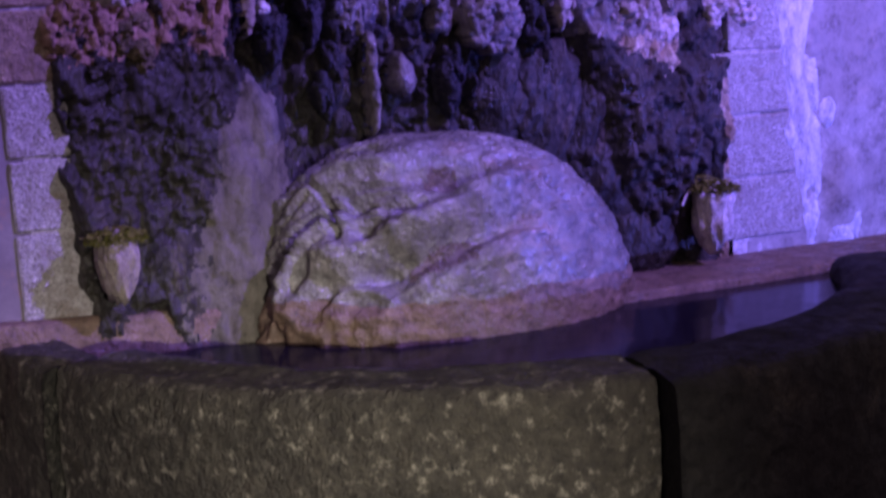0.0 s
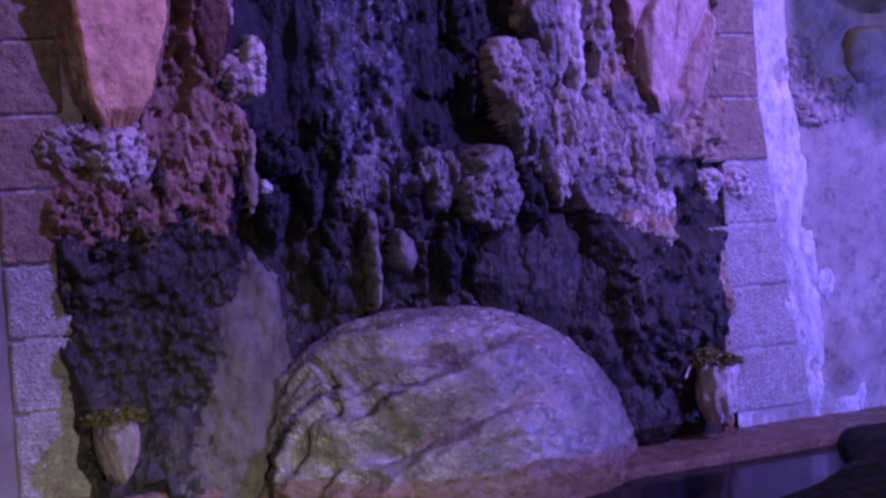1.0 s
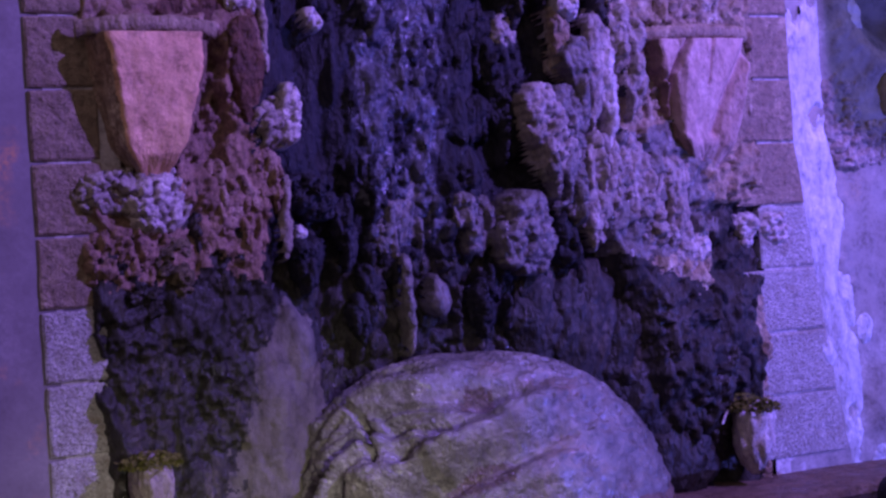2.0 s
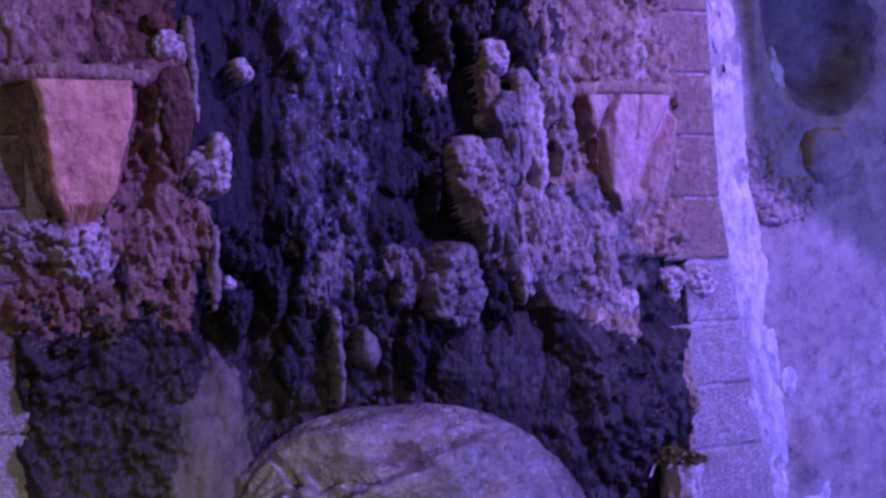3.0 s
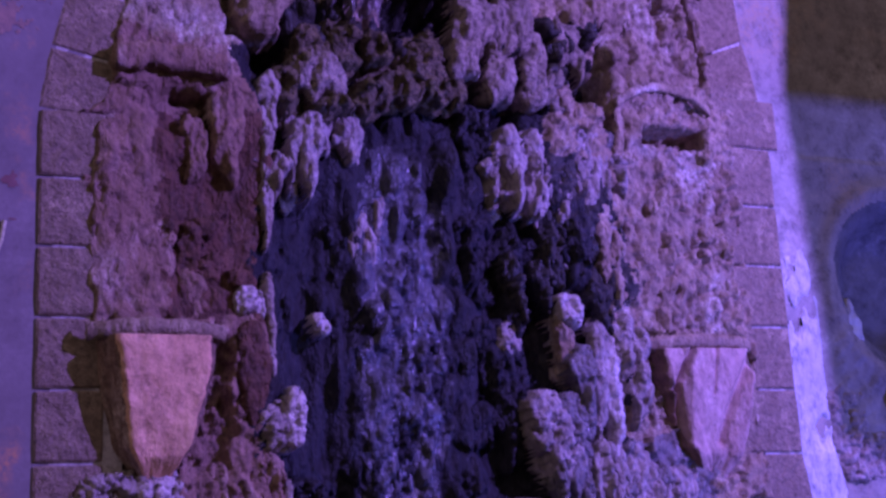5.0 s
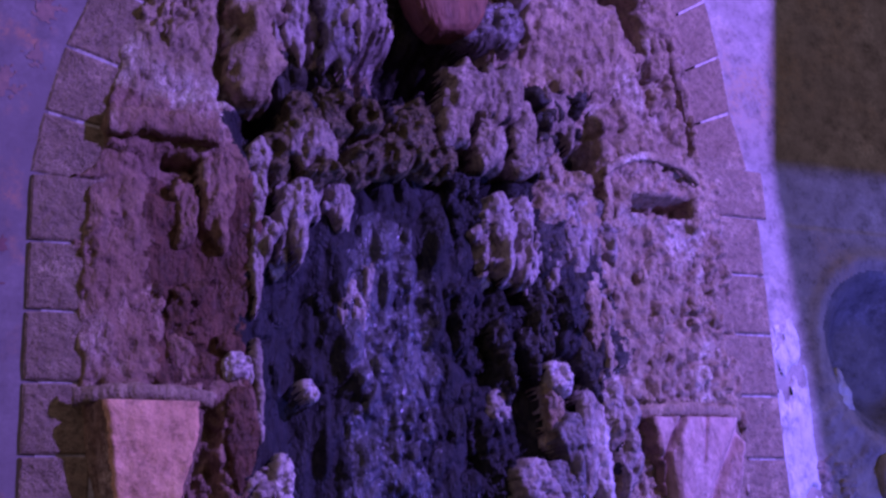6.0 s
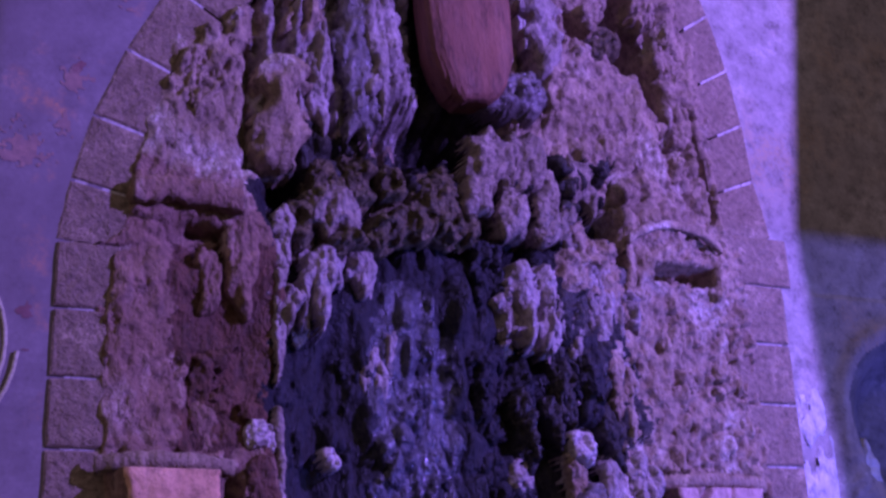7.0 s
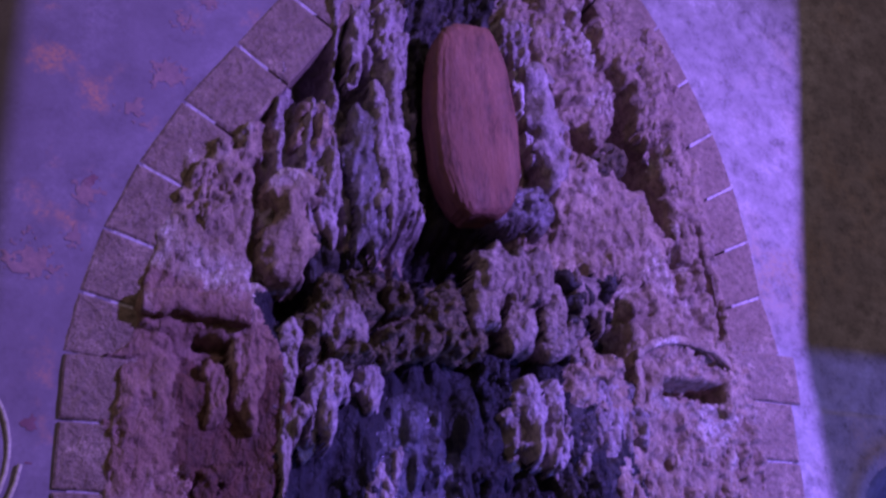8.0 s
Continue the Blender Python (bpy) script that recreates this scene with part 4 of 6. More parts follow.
rock("drape", 0.432, 3.024, 0.104, 0.398, 0.055, 0.051, GREYCAL, "white calcite drapery under the ledge", lean=3.6, group="calcite fingers")
rock("drape", 0.473, 2.966, 0.112, 0.380, 0.058, 0.069, GREYCAL, "grey drapery of calcite hanging on the rock", lean=4.1, group="calcite fingers")
rock("drape", 0.569, 2.922, 0.109, 0.327, 0.042, 0.071, GREYCAL, "grey drapery of calcite hanging on the rock", lean=-2.5, group="calcite fingers")
rock("drape", 0.650, 3.074, 0.140, 0.375, 0.047, 0.077, GREYCAL, "grey drapery of calcite hanging on the rock", lean=4.1, group="calcite fingers")
rock("drape", 0.716, 3.029, 0.139, 0.447, 0.05, 0.063, GREYCAL, "grey drapery of calcite hanging on the rock", lean=0.4, group="calcite fingers")
rock("drape", 0.207, 3.177, 0.158, 0.321, -0.015, 0.095, WET, "dark wet drip rock in the recess")
rock("drape", 0.606, 2.735, 0.132, 0.471, 0.05, 0.079, WET, "dark wet drip rock in the recess")
rock("drape", 0.729, 2.714, 0.090, 0.499, 0.064, 0.054, PINK, "pinkish tufa lump on the pier")
rock("drape", 0.788, 2.622, 0.080, 0.399, 0.064, 0.05, PINK, "pinkish tufa lump on the pier")
rock("drape", 0.747, 2.998, 0.138, 0.199, 0.052, 0.062, GREYCAL, "grey drapery of calcite hanging on the rock", lean=0.8, group="calcite fingers")
rock("drape", 0.825, 3.033, 0.132, 0.206, 0.066, 0.062, GREYCAL, "grey drapery of calcite hanging on the rock", lean=-2.8, group="calcite fingers")
rock("drape", 0.790, 2.555, 0.113, 0.250, 0.021, 0.07, DRIP, "craggy upright rib of damp tufa beside the recess", lean=-4.7, group="craggy ribs")
rock("drape", 0.706, 2.983, 0.088, 0.183, 0.023, 0.07, PINK, "craggy upright rib of damp tufa beside the recess", lean=-8.5, group="craggy ribs")
rock("drape", 0.603, 3.156, 0.118, 0.370, 0.01, 0.07, PINK, "craggy upright rib of damp tufa beside the recess", lean=-7.1, group="craggy ribs")
rock("drape", 0.512, 3.034, 0.071, 0.173, 0.031, 0.07, DRIP, "craggy upright rib of damp tufa beside the recess", lean=3.6, group="craggy ribs")
rock("drape", 0.841, 2.784, 0.084, 0.290, -0.004, 0.07, DRIP, "craggy upright rib of damp tufa beside the recess", lean=-1.7, group="craggy ribs")
rock("drape", 0.677, 3.047, 0.092, 0.219, 0.003, 0.07, GREYCAL, "craggy upright rib of damp tufa beside the recess", lean=-1.8, group="craggy ribs")
rock("drape", 0.539, 2.770, 0.073, 0.266, -0.0, 0.07, DARK, "craggy upright rib of damp tufa beside the recess", lean=-8.5, group="craggy ribs")
rock("drape", 0.585, 2.551, 0.111, 0.314, -0.003, 0.07, DRIP, "craggy upright rib of damp tufa beside the recess", lean=-8.5, group="craggy ribs")
rock("drape", 0.665, 2.594, 0.106, 0.261, 0.018, 0.07, DARK, "craggy upright rib of damp tufa beside the recess", lean=3.2, group="craggy ribs")
rock("drape", 0.880, 3.158, 0.080, 0.223, -0.009, 0.07, GREYCAL, "craggy upright rib of damp tufa beside the recess", lean=-0.4, group="craggy ribs")
rock("drape", 0.692, 2.508, 0.114, 0.339, 0.049, 0.07, DARK, "craggy upright rib of damp tufa beside the recess", lean=-5.2, group="craggy ribs")
rock("drape", 0.525, 3.025, 0.116, 0.255, 0.013, 0.07, GREYCAL, "craggy upright rib of damp tufa beside the recess", lean=0.6, group="craggy ribs")
rock("drape", 0.480, 3.090, 0.091, 0.275, 0.025, 0.07, GREYCAL, "craggy upright rib of damp tufa beside the recess", lean=-6.5, group="craggy ribs")
rock("drape", 0.780, 2.859, 0.090, 0.239, 0.042, 0.07, GREYCAL, "craggy upright rib of damp tufa beside the recess", lean=2.5, group="craggy ribs")
rock("drape", 0.511, 2.678, 0.100, 0.348, 0.025, 0.07, DARK, "craggy upright rib of damp tufa beside the recess", lean=-2.4, group="craggy ribs")
rock("drape", 0.461, 2.570, 0.088, 0.271, -0.008, 0.07, DARK, "craggy upright rib of damp tufa beside the recess", lean=-8.5, group="craggy ribs")
rock("drape", 0.491, 2.773, 0.099, 0.343, -0.002, 0.07, DARK, "craggy upright rib of damp tufa beside the recess", lean=-5.3, group="craggy ribs")
rock("drape", 0.341, 2.539, 0.098, 0.362, 0.036, 0.07, DARK, "craggy upright rib of damp tufa beside the recess", lean=-9.9, group="craggy ribs")
rock("drape", 0.763, 3.084, 0.090, 0.317, -0.003, 0.07, PINK, "craggy upright rib of damp tufa beside the recess", lean=-7.6, group="craggy ribs")
rock("drape", 0.556, 3.106, 0.092, 0.298, 0.014, 0.07, GREYCAL, "craggy upright rib of damp tufa beside the recess", lean=-2.6, group="craggy ribs")
rock("drape", 0.804, 3.115, 0.086, 0.304, 0.04, 0.07, DRIP, "craggy upright rib of damp tufa beside the recess", lean=-4.7, group="craggy ribs")
rock("drape", 0.559, 2.876, 0.070, 0.225, 0.009, 0.07, DARK, "craggy upright rib of damp tufa beside the recess", lean=-6.2, group="craggy ribs")
rock("drape", -0.228, 1.499, 0.094, 0.332, -0.02, 0.06, WET, "damp drip rib above the mound", group="craggy ribs")
rock("drape", 0.141, 1.286, 0.096, 0.248, -0.013, 0.06, WET, "damp drip rib above the mound", group="craggy ribs")
rock("drape", -0.284, 1.380, 0.079, 0.167, -0.023, 0.06, WET, "damp drip rib above the mound", group="craggy ribs")
rock("drape", -0.363, 1.293, 0.062, 0.130, -0.017, 0.06, WET, "damp drip rib above the mound", group="craggy ribs")
rock("drape", -0.354, 1.285, 0.084, 0.200, -0.029, 0.06, WET, "damp drip rib above the mound", group="craggy ribs")
rock("drape", 0.410, 1.424, 0.088, 0.249, -0.021, 0.06, WET, "damp drip rib above the mound", group="craggy ribs")
rock("drape", -0.319, 1.250, 0.073, 0.226, -0.035, 0.06, WET, "damp drip rib above the mound", group="craggy ribs")
rock("drape", -0.199, 1.504, 0.094, 0.283, -0.036, 0.06, WET, "damp drip rib above the mound", group="craggy ribs")
rock("drape", 0.547, 1.381, 0.078, 0.261, -0.038, 0.06, WET, "damp drip rib above the mound", group="craggy ribs")
rock("drape", 0.213, 1.391, 0.086, 0.184, -0.037, 0.06, WET, "damp drip rib above the mound", group="craggy ribs")
rock("crag", -0.005, 3.478, 0.236, 0.246, 0.048, 0.1, MOSSY, "mossy tufa knob on the ledge", group="ledge knobs")
rock("crag", -0.155, 3.364, 0.283, 0.182, 0.048, 0.1, MOSSY, "mossy tufa knob on the ledge", group="ledge knobs")
rock("crag", 0.052, 3.362, 0.262, 0.184, 0.048, 0.1, MOSSY, "mossy tufa knob on the ledge", group="ledge knobs")
rock("slab", 0.295, 3.420, 0.187, 0.188, 0.048, 0.1, LEDGE, "jagged grey tufa knob on the ledge", group="ledge knobs")
rock("crag", -0.264, 3.305, 0.178, 0.132, 0.048, 0.1, MOSSY, "mossy tufa knob on the ledge", group="ledge knobs")
rock("slab", -0.460, 3.367, 0.201, 0.207, 0.048, 0.1, LEDGE, "mossy tufa knob on the ledge", group="ledge knobs")
rock("slab", 0.470, 3.494, 0.120, 0.287, 0.048, 0.072, LEDGE, "jagged grey tufa knob on the ledge", group="ledge knobs")
rock("crag", -0.364, 3.520, 0.179, 0.240, 0.048, 0.1, MOSSY, "mossy tufa knob on the ledge", group="ledge knobs")
rock("slab", 0.232, 3.668, 0.243, 0.253, 0.048, 0.1, LEDGE, "jagged grey tufa knob on the ledge", group="ledge knobs")
rock("slab", 0.404, 3.690, 0.164, 0.289, 0.048, 0.098, LEDGE, "jagged grey tufa knob on the ledge", group="ledge knobs")
rock("crag", -0.504, 3.503, 0.152, 0.267, 0.048, 0.091, MOSSY, "mossy tufa knob on the ledge", group="ledge knobs")
rock("slab", 0.627, 3.614, 0.194, 0.260, 0.048, 0.1, LEDGE, "jagged grey tufa knob on the ledge", group="ledge knobs")
rock("crag", -0.597, 3.282, 0.149, 0.233, 0.048, 0.089, MOSSY, "mossy tufa knob on the ledge", group="ledge knobs")
rock("crag", -0.416, 3.255, 0.176, 0.177, 0.048, 0.1, MOSSY, "mossy tufa knob on the ledge", group="ledge knobs")
rock("slab", 0.331, 3.579, 0.162, 0.159, 0.048, 0.097, LEDGE, "jagged grey tufa knob on the ledge", group="ledge knobs")
rock("slab", 0.160, 3.509, 0.133, 0.219, 0.048, 0.08, LEDGE, "mossy tufa knob on the ledge", group="ledge knobs")
rock("slab", 0.529, 3.400, 0.217, 0.191, 0.048, 0.1, LEDGE, "jagged grey tufa knob on the ledge", group="ledge knobs")
rock("crag", -0.222, 3.513, 0.155, 0.152, 0.048, 0.093, MOSSY, "mossy tufa knob on the ledge", group="ledge knobs")
rock("column", -0.695, 3.76, 0.22, 0.52, 0.075, 0.09, PINK, "smooth pinkish drapery slab with a dark outline", lean=2)
rock("slab", -0.53, 3.90, 0.11, 0.42, 0.05, 0.07, GREYCAL, "smooth grey fold of calcite beside a dark cleft", group="calcite folds")
rock("slab", -0.365, 4.02, 0.17, 0.72, 0.06, 0.08, DRIP, "grey-brown upright fold with a mossy foot", group="calcite folds", lean=-3)
rock("slab", -0.30, 4.22, 0.085, 0.66, 0.085, 0.07, GREYCAL, "white upright calcite rib beside the red stone", group="calcite folds", lean=-7)
rock("column", -0.235, 4.30, 0.10, 0.64, 0.06, 0.08, GREYCAL, "white upright calcite rib beside the red stone", group="calcite folds", lean=-5)
rock("drape", -0.40, 4.66, 0.12, 0.44, 0.06, 0.06, GREYCAL, "grey drapery of calcite hanging on the rock", lean=3, group="calcite fingers")
rock("drape", -0.25, 4.74, 0.15, 0.38, 0.05, 0.06, GREYCAL, "grey drapery of calcite hanging on the rock", lean=-5, group="calcite fingers")
rock("column", 0.475, 4.42, 0.19, 0.68, 0.06, 0.10, GREYCAL, "broad smooth white calcite rib beside the red stone", group="calcite folds", lean=-6)
rock("drape", 0.395, 4.45, 0.07, 0.52, 0.04, 0.06, CALCITE, "white upright calcite rib beside the red stone", group="calcite fingers", lean=-8)
rock("knobbly", 0.335, 3.985, 0.33, 0.24, 0.064, 0.1, DRIP, "dark glistening knob cluster under the red stone")
rock("knobbly", 0.740, 4.620, 0.239, 0.393, 0.048, 0.1, PINK, "pinkish tufa lump on the pier")
rock("knobbly", 0.802, 4.321, 0.207, 0.166, 0.02, 0.1, MOSSY, "mossy tufa knob on the ledge")
rock("drape", 0.333, 4.815, 0.128, 0.338, 0.053, 0.073, GREYCAL, "grey drapery of calcite hanging on the rock", lean=5.8, group="calcite fingers")
rock("drape", 0.399, 4.814, 0.152, 0.348, 0.052, 0.076, GREYCAL, "grey drapery of calcite hanging on the rock", lean=4.8, group="calcite fingers")
rock("drape", 0.490, 4.847, 0.130, 0.327, 0.048, 0.061, GREYCAL, "grey drapery of calcite hanging on the rock", lean=-1.9, group="calcite fingers")
rock("drape", 1.124, 4.303, 0.150, 0.478, 0.05, 0.09, PINK, "pinkish tufa lump on the pier")
rock("drape", 1.021, 4.679, 0.153, 0.488, 0.04, 0.092, PINK, "pinkish tufa lump on the pier")
rock("drape", -1.014, 3.818, 0.151, 0.331, 0.048, 0.091, PINK, "pinkish tufa lump on the pier")
rock("drape", -0.582, 4.202, 0.214, 0.301, 0.04, 0.1, PINK, "pinkish tufa lump on the pier")
rock("boulder", 1.845, 1.204, 0.113, 0.292, 0.04, 0.03, WHITEWASH, "white lime splash dried on the damp plaster", group="lime splashes", name="lime_splash")
rock("boulder", 1.936, 1.056, 0.125, 0.150, 0.04, 0.03, WHITEWASH, "white lime splash dried on the damp plaster", group="lime splashes", name="lime_splash")
rock("boulder", 2.025, 0.506, 0.172, 0.242, 0.04, 0.03, WHITEWASH, "white lime splash dried on the damp plaster", group="lime splashes", name="lime_splash")
rock("boulder", 2.047, 0.571, 0.175, 0.301, 0.04, 0.03, WHITEWASH, "white lime splash dried on the damp plaster", group="lime splashes", name="lime_splash")
rock("boulder", 1.817, 0.850, 0.113, 0.159, 0.04, 0.03, WHITEWASH, "white lime splash dried on the damp plaster", group="lime splashes", name="lime_splash")
rock("boulder", 1.960, 2.398, 0.117, 0.357, 0.04, 0.03, WHITEWASH, "white lime splash dried on the damp plaster", group="lime splashes", name="lime_splash")
rock("boulder", 1.736, 0.980, 0.095, 0.158, 0.04, 0.03, WHITEWASH, "white lime splash dried on the damp plaster", group="lime splashes", name="lime_splash")
rock("knobbly", 1.895, 2.041, 0.260, 0.353, 0.05, 0.055, GREYCAL, "grey lime crust beside the oval niche", group="lime splashes", name="lime_crust_patch")
rock("knobbly", 2.043, 1.887, 0.263, 0.220, 0.05, 0.055, GREYCAL, "grey lime crust beside the oval niche", group="lime splashes", name="lime_crust_patch")
rock("knobbly", 1.908, 1.838, 0.202, 0.163, 0.05, 0.055, GREYCAL, "grey lime crust beside the oval niche", group="lime splashes", name="lime_crust_patch")
rock("boulder", 0.404, 1.238, 0.310, 0.476, -0.04, 0.1, DARK, "brown damp rock at the foot of the wall", group="foot rocks", name="boulder")
rock("boulder", 0.601, 1.180, 0.342, 0.589, -0.01, 0.1, DARK, "brown damp rock at the foot of the wall", group="foot rocks", name="boulder")
rock("boulder", 0.815, 1.075, 0.347, 0.434, 0.02, 0.1, DARK, "brown damp rock at the foot of the wall", group="foot rocks", name="boulder")
rock("boulder", 0.981, 1.200, 0.378, 0.327, 0.04, 0.1, DARK, "brown damp rock at the foot of the wall", group="foot rocks", name="boulder")
rock("boulder", 0.997, 0.969, 0.381, 0.357, 0.048, 0.1, DARK, "brown damp rock at the foot of the wall", group="foot rocks", name="boulder")
rock("boulder", 1.235, 1.042, 0.327, 0.502, 0.048, 0.1, DARK, "brown damp rock at the foot of the wall", group="foot rocks", name="boulder")
rock("boulder", 0.857, 0.843, 0.407, 0.382, 0.048, 0.1, DARK, "brown damp rock at the foot of the wall", group="foot rocks", name="boulder")
rock("boulder", 1.092, 0.774, 0.325, 0.333, 0.064, 0.1, DARK, "brown damp rock at the foot of the wall", group="foot rocks", name="boulder")
rock("boulder", 0.967, 0.624, 0.353, 0.303, 0.08, 0.1, DARK, "brown damp rock at the foot of the wall", group="foot rocks", name="boulder")
rock("boulder", -1.146, 1.230, 0.418, 0.462, -0.005, 0.1, DARK, "brown damp rock at the foot of the wall", group="foot rocks", name="boulder")
rock("boulder", -1.06, 1.018, 0.30, 0.520, 0.0, 0.1, DARK, "brown damp rock at the foot of the wall", group="foot rocks", name="boulder")
rock("boulder", -1.189, 0.959, 0.272, 0.395, -0.01, 0.1, DARK, "brown damp rock at the foot of the wall", group="foot rocks", name="boulder")
rock("boulder", -1.06, 0.741, 0.22, 0.356, 0.02, 0.1, DARK, "brown damp rock at the foot of the wall", group="foot rocks", name="boulder")
rock("crag", 1.264, 2.795, 0.099, 0.084, 0.048, 0.06, PINK, "rough pinkish chip of tufa on the pier", group="chips of tufa", name="tufa_chip")
rock("drape", 1.349, 2.568, 0.079, 0.128, 0.048, 0.06, PINK, "rough pinkish chip of tufa on the pier", group="chips of tufa", name="tufa_chip")
rock("drape", 1.048, 2.572, 0.095, 0.160, 0.048, 0.06, PINK, "rough pinkish chip of tufa on the pier", group="chips of tufa", name="tufa_chip")
rock("crag", 1.299, 2.562, 0.101, 0.166, 0.048, 0.06, PINK, "rough pinkish chip of tufa on the pier", group="chips of tufa", name="tufa_chip")
rock("crag", 1.005, 2.510, 0.092, 0.169, 0.048, 0.06, PINK, "rough pinkish chip of tufa on the pier", group="chips of tufa", name="tufa_chip")
rock("crag", 0.915, 2.689, 0.149, 0.224, 0.048, 0.06, PINK, "rough pinkish chip of tufa on the pier", group="chips of tufa", name="tufa_chip")
rock("crag", 1.021, 2.924, 0.121, 0.220, 0.048, 0.06, PINK, "rough pinkish chip of tufa on the pier", group="chips of tufa", name="tufa_chip")
rock("drape", 1.367, 3.146, 0.153, 0.166, 0.048, 0.06, PINK, "rough pinkish chip of tufa on the pier", group="chips of tufa", name="tufa_chip")
rock("crag", 1.332, 2.777, 0.141, 0.172, 0.048, 0.06, PINK, "rough pinkish chip of tufa on the pier", group="chips of tufa", name="tufa_chip")
rock("crag", 1.134, 2.965, 0.130, 0.136, 0.048, 0.06, PINK, "rough pinkish chip of tufa on the pier", group="chips of tufa", name="tufa_chip")
rock("crag", 0.893, 2.673, 0.144, 0.154, 0.048, 0.06, PINK, "rough pinkish chip of tufa on the pier", group="chips of tufa", name="tufa_chip")
rock("crag", 1.278, 3.038, 0.126, 0.191, 0.048, 0.06, PINK, "rough pinkish chip of tufa on the pier", group="chips of tufa", name="tufa_chip")
rock("crag", 1.220, 2.820, 0.083, 0.080, 0.048, 0.06, PINK, "rough pinkish chip of tufa on the pier", group="chips of tufa", name="tufa_chip")
rock("drape", 1.041, 2.727, 0.114, 0.202, 0.048, 0.06, PINK, "rough pinkish chip of tufa on the pier", group="chips of tufa", name="tufa_chip")
rock("crag", 1.272, 2.941, 0.087, 0.123, 0.048, 0.06, PINK, "rough pinkish chip of tufa on the pier", group="chips of tufa", name="tufa_chip")
rock("crag", 1.073, 3.001, 0.153, 0.194, 0.048, 0.06, PINK, "rough pinkish chip of tufa on the pier", group="chips of tufa", name="tufa_chip")
rock("drape", -1.289, 2.448, 0.065, 0.070, 0.036, 0.034, ROSY, "rough pinkish chip of tufa on the pier", group="chips of tufa", name="tufa_chip")
rock("crag", -1.304, 2.881, 0.112, 0.207, 0.036, 0.034, ROSY, "rough pinkish chip of tufa on the pier", group="chips of tufa", name="tufa_chip")
rock("crag", -1.094, 2.515, 0.120, 0.182, 0.036, 0.034, ROSY, "rough pinkish chip of tufa on the pier", group="chips of tufa", name="tufa_chip")
rock("drape", -1.261, 2.783, 0.069, 0.062, 0.036, 0.034, ROSY, "rough pinkish chip of tufa on the pier", group="chips of tufa", name="tufa_chip")
rock("crag", -1.226, 3.072, 0.092, 0.074, 0.036, 0.034, ROSY, "rough pinkish chip of tufa on the pier", group="chips of tufa", name="tufa_chip")
rock("crag", -1.057, 2.711, 0.077, 0.096, 0.036, 0.034, ROSY, "rough pinkish chip of tufa on the pier", group="chips of tufa", name="tufa_chip")
rock("crag", -1.281, 3.032, 0.079, 0.125, 0.036, 0.034, ROSY, "rough pinkish chip of tufa on the pier", group="chips of tufa", name="tufa_chip")
rock("crag", -1.157, 2.722, 0.107, 0.151, 0.036, 0.034, ROSY, "rough pinkish chip of tufa on the pier", group="chips of tufa", name="tufa_chip")
rock("crag", -1.279, 2.726, 0.086, 0.140, 0.036, 0.034, ROSY, "rough pinkish chip of tufa on the pier", group="chips of tufa", name="tufa_chip")
rock("crag", -0.912, 2.749, 0.096, 0.116, 0.036, 0.034, RED, "rough pinkish chip of tufa on the pier", group="chips of tufa", name="tufa_chip")
rock("crag", -0.925, 2.580, 0.068, 0.083, 0.036, 0.034, RED, "rough pinkish chip of tufa on the pier", group="chips of tufa", name="tufa_chip")
rock("crag", -1.047, 2.736, 0.080, 0.082, 0.036, 0.034, RED, "rough pinkish chip of tufa on the pier", group="chips of tufa", name="tufa_chip")
rock("crag", -0.931, 2.740, 0.081, 0.090, 0.036, 0.034, RED, "rough pinkish chip of tufa on the pier", group="chips of tufa", name="tufa_chip")
rock("crag", -0.890, 2.440, 0.130, 0.157, 0.036, 0.034, RED, "rough pinkish chip of tufa on the pier", group="chips of tufa", name="tufa_chip")
rock("drape", -0.794, 2.556, 0.133, 0.106, 0.036, 0.034, RED, "rough pinkish chip of tufa on the pier", group="chips of tufa", name="tufa_chip")
rock("crag", -0.996, 2.485, 0.093, 0.163, 0.036, 0.034, RED, "rough pinkish chip of tufa on the pier", group="chips of tufa", name="tufa_chip")
rock("crag", -0.968, 2.651, 0.133, 0.235, 0.036, 0.034, RED, "rough pinkish chip of tufa on the pier", group="chips of tufa", name="tufa_chip")
rock("crag", -0.899, 2.578, 0.088, 0.135, 0.036, 0.034, RED, "rough pinkish chip of tufa on the pier", group="chips of tufa", name="tufa_chip")
rock("crag", 1.178, 3.938, 0.107, 0.198, 0.048, 0.06, PINK, "rough pinkish chip of tufa on the pier", group="chips of tufa", name="tufa_chip")
rock("drape", 0.783, 3.761, 0.166, 0.241, 0.048, 0.06, PINK, "rough pinkish chip of tufa on the pier", group="chips of tufa", name="tufa_chip")
rock("crag", 1.031, 3.923, 0.152, 0.143, 0.048, 0.06, PINK, "rough pinkish chip of tufa on the pier", group="chips of tufa", name="tufa_chip")
rock("drape", 0.919, 3.776, 0.138, 0.164, 0.048, 0.06, PINK, "rough pinkish chip of tufa on the pier", group="chips of tufa", name="tufa_chip")
rock("crag", 1.164, 3.960, 0.157, 0.273, 0.048, 0.06, PINK, "rough pinkish chip of tufa on the pier", group="chips of tufa", name="tufa_chip")
rock("crag", 1.115, 3.746, 0.091, 0.159, 0.048, 0.06, PINK, "rough pinkish chip of tufa on the pier", group="chips of tufa", name="tufa_chip")
rock("drape", -1.006, 3.595, 0.085, 0.118, 0.036, 0.034, PINK, "rough pinkish chip of tufa on the pier", group="chips of tufa", name="tufa_chip")
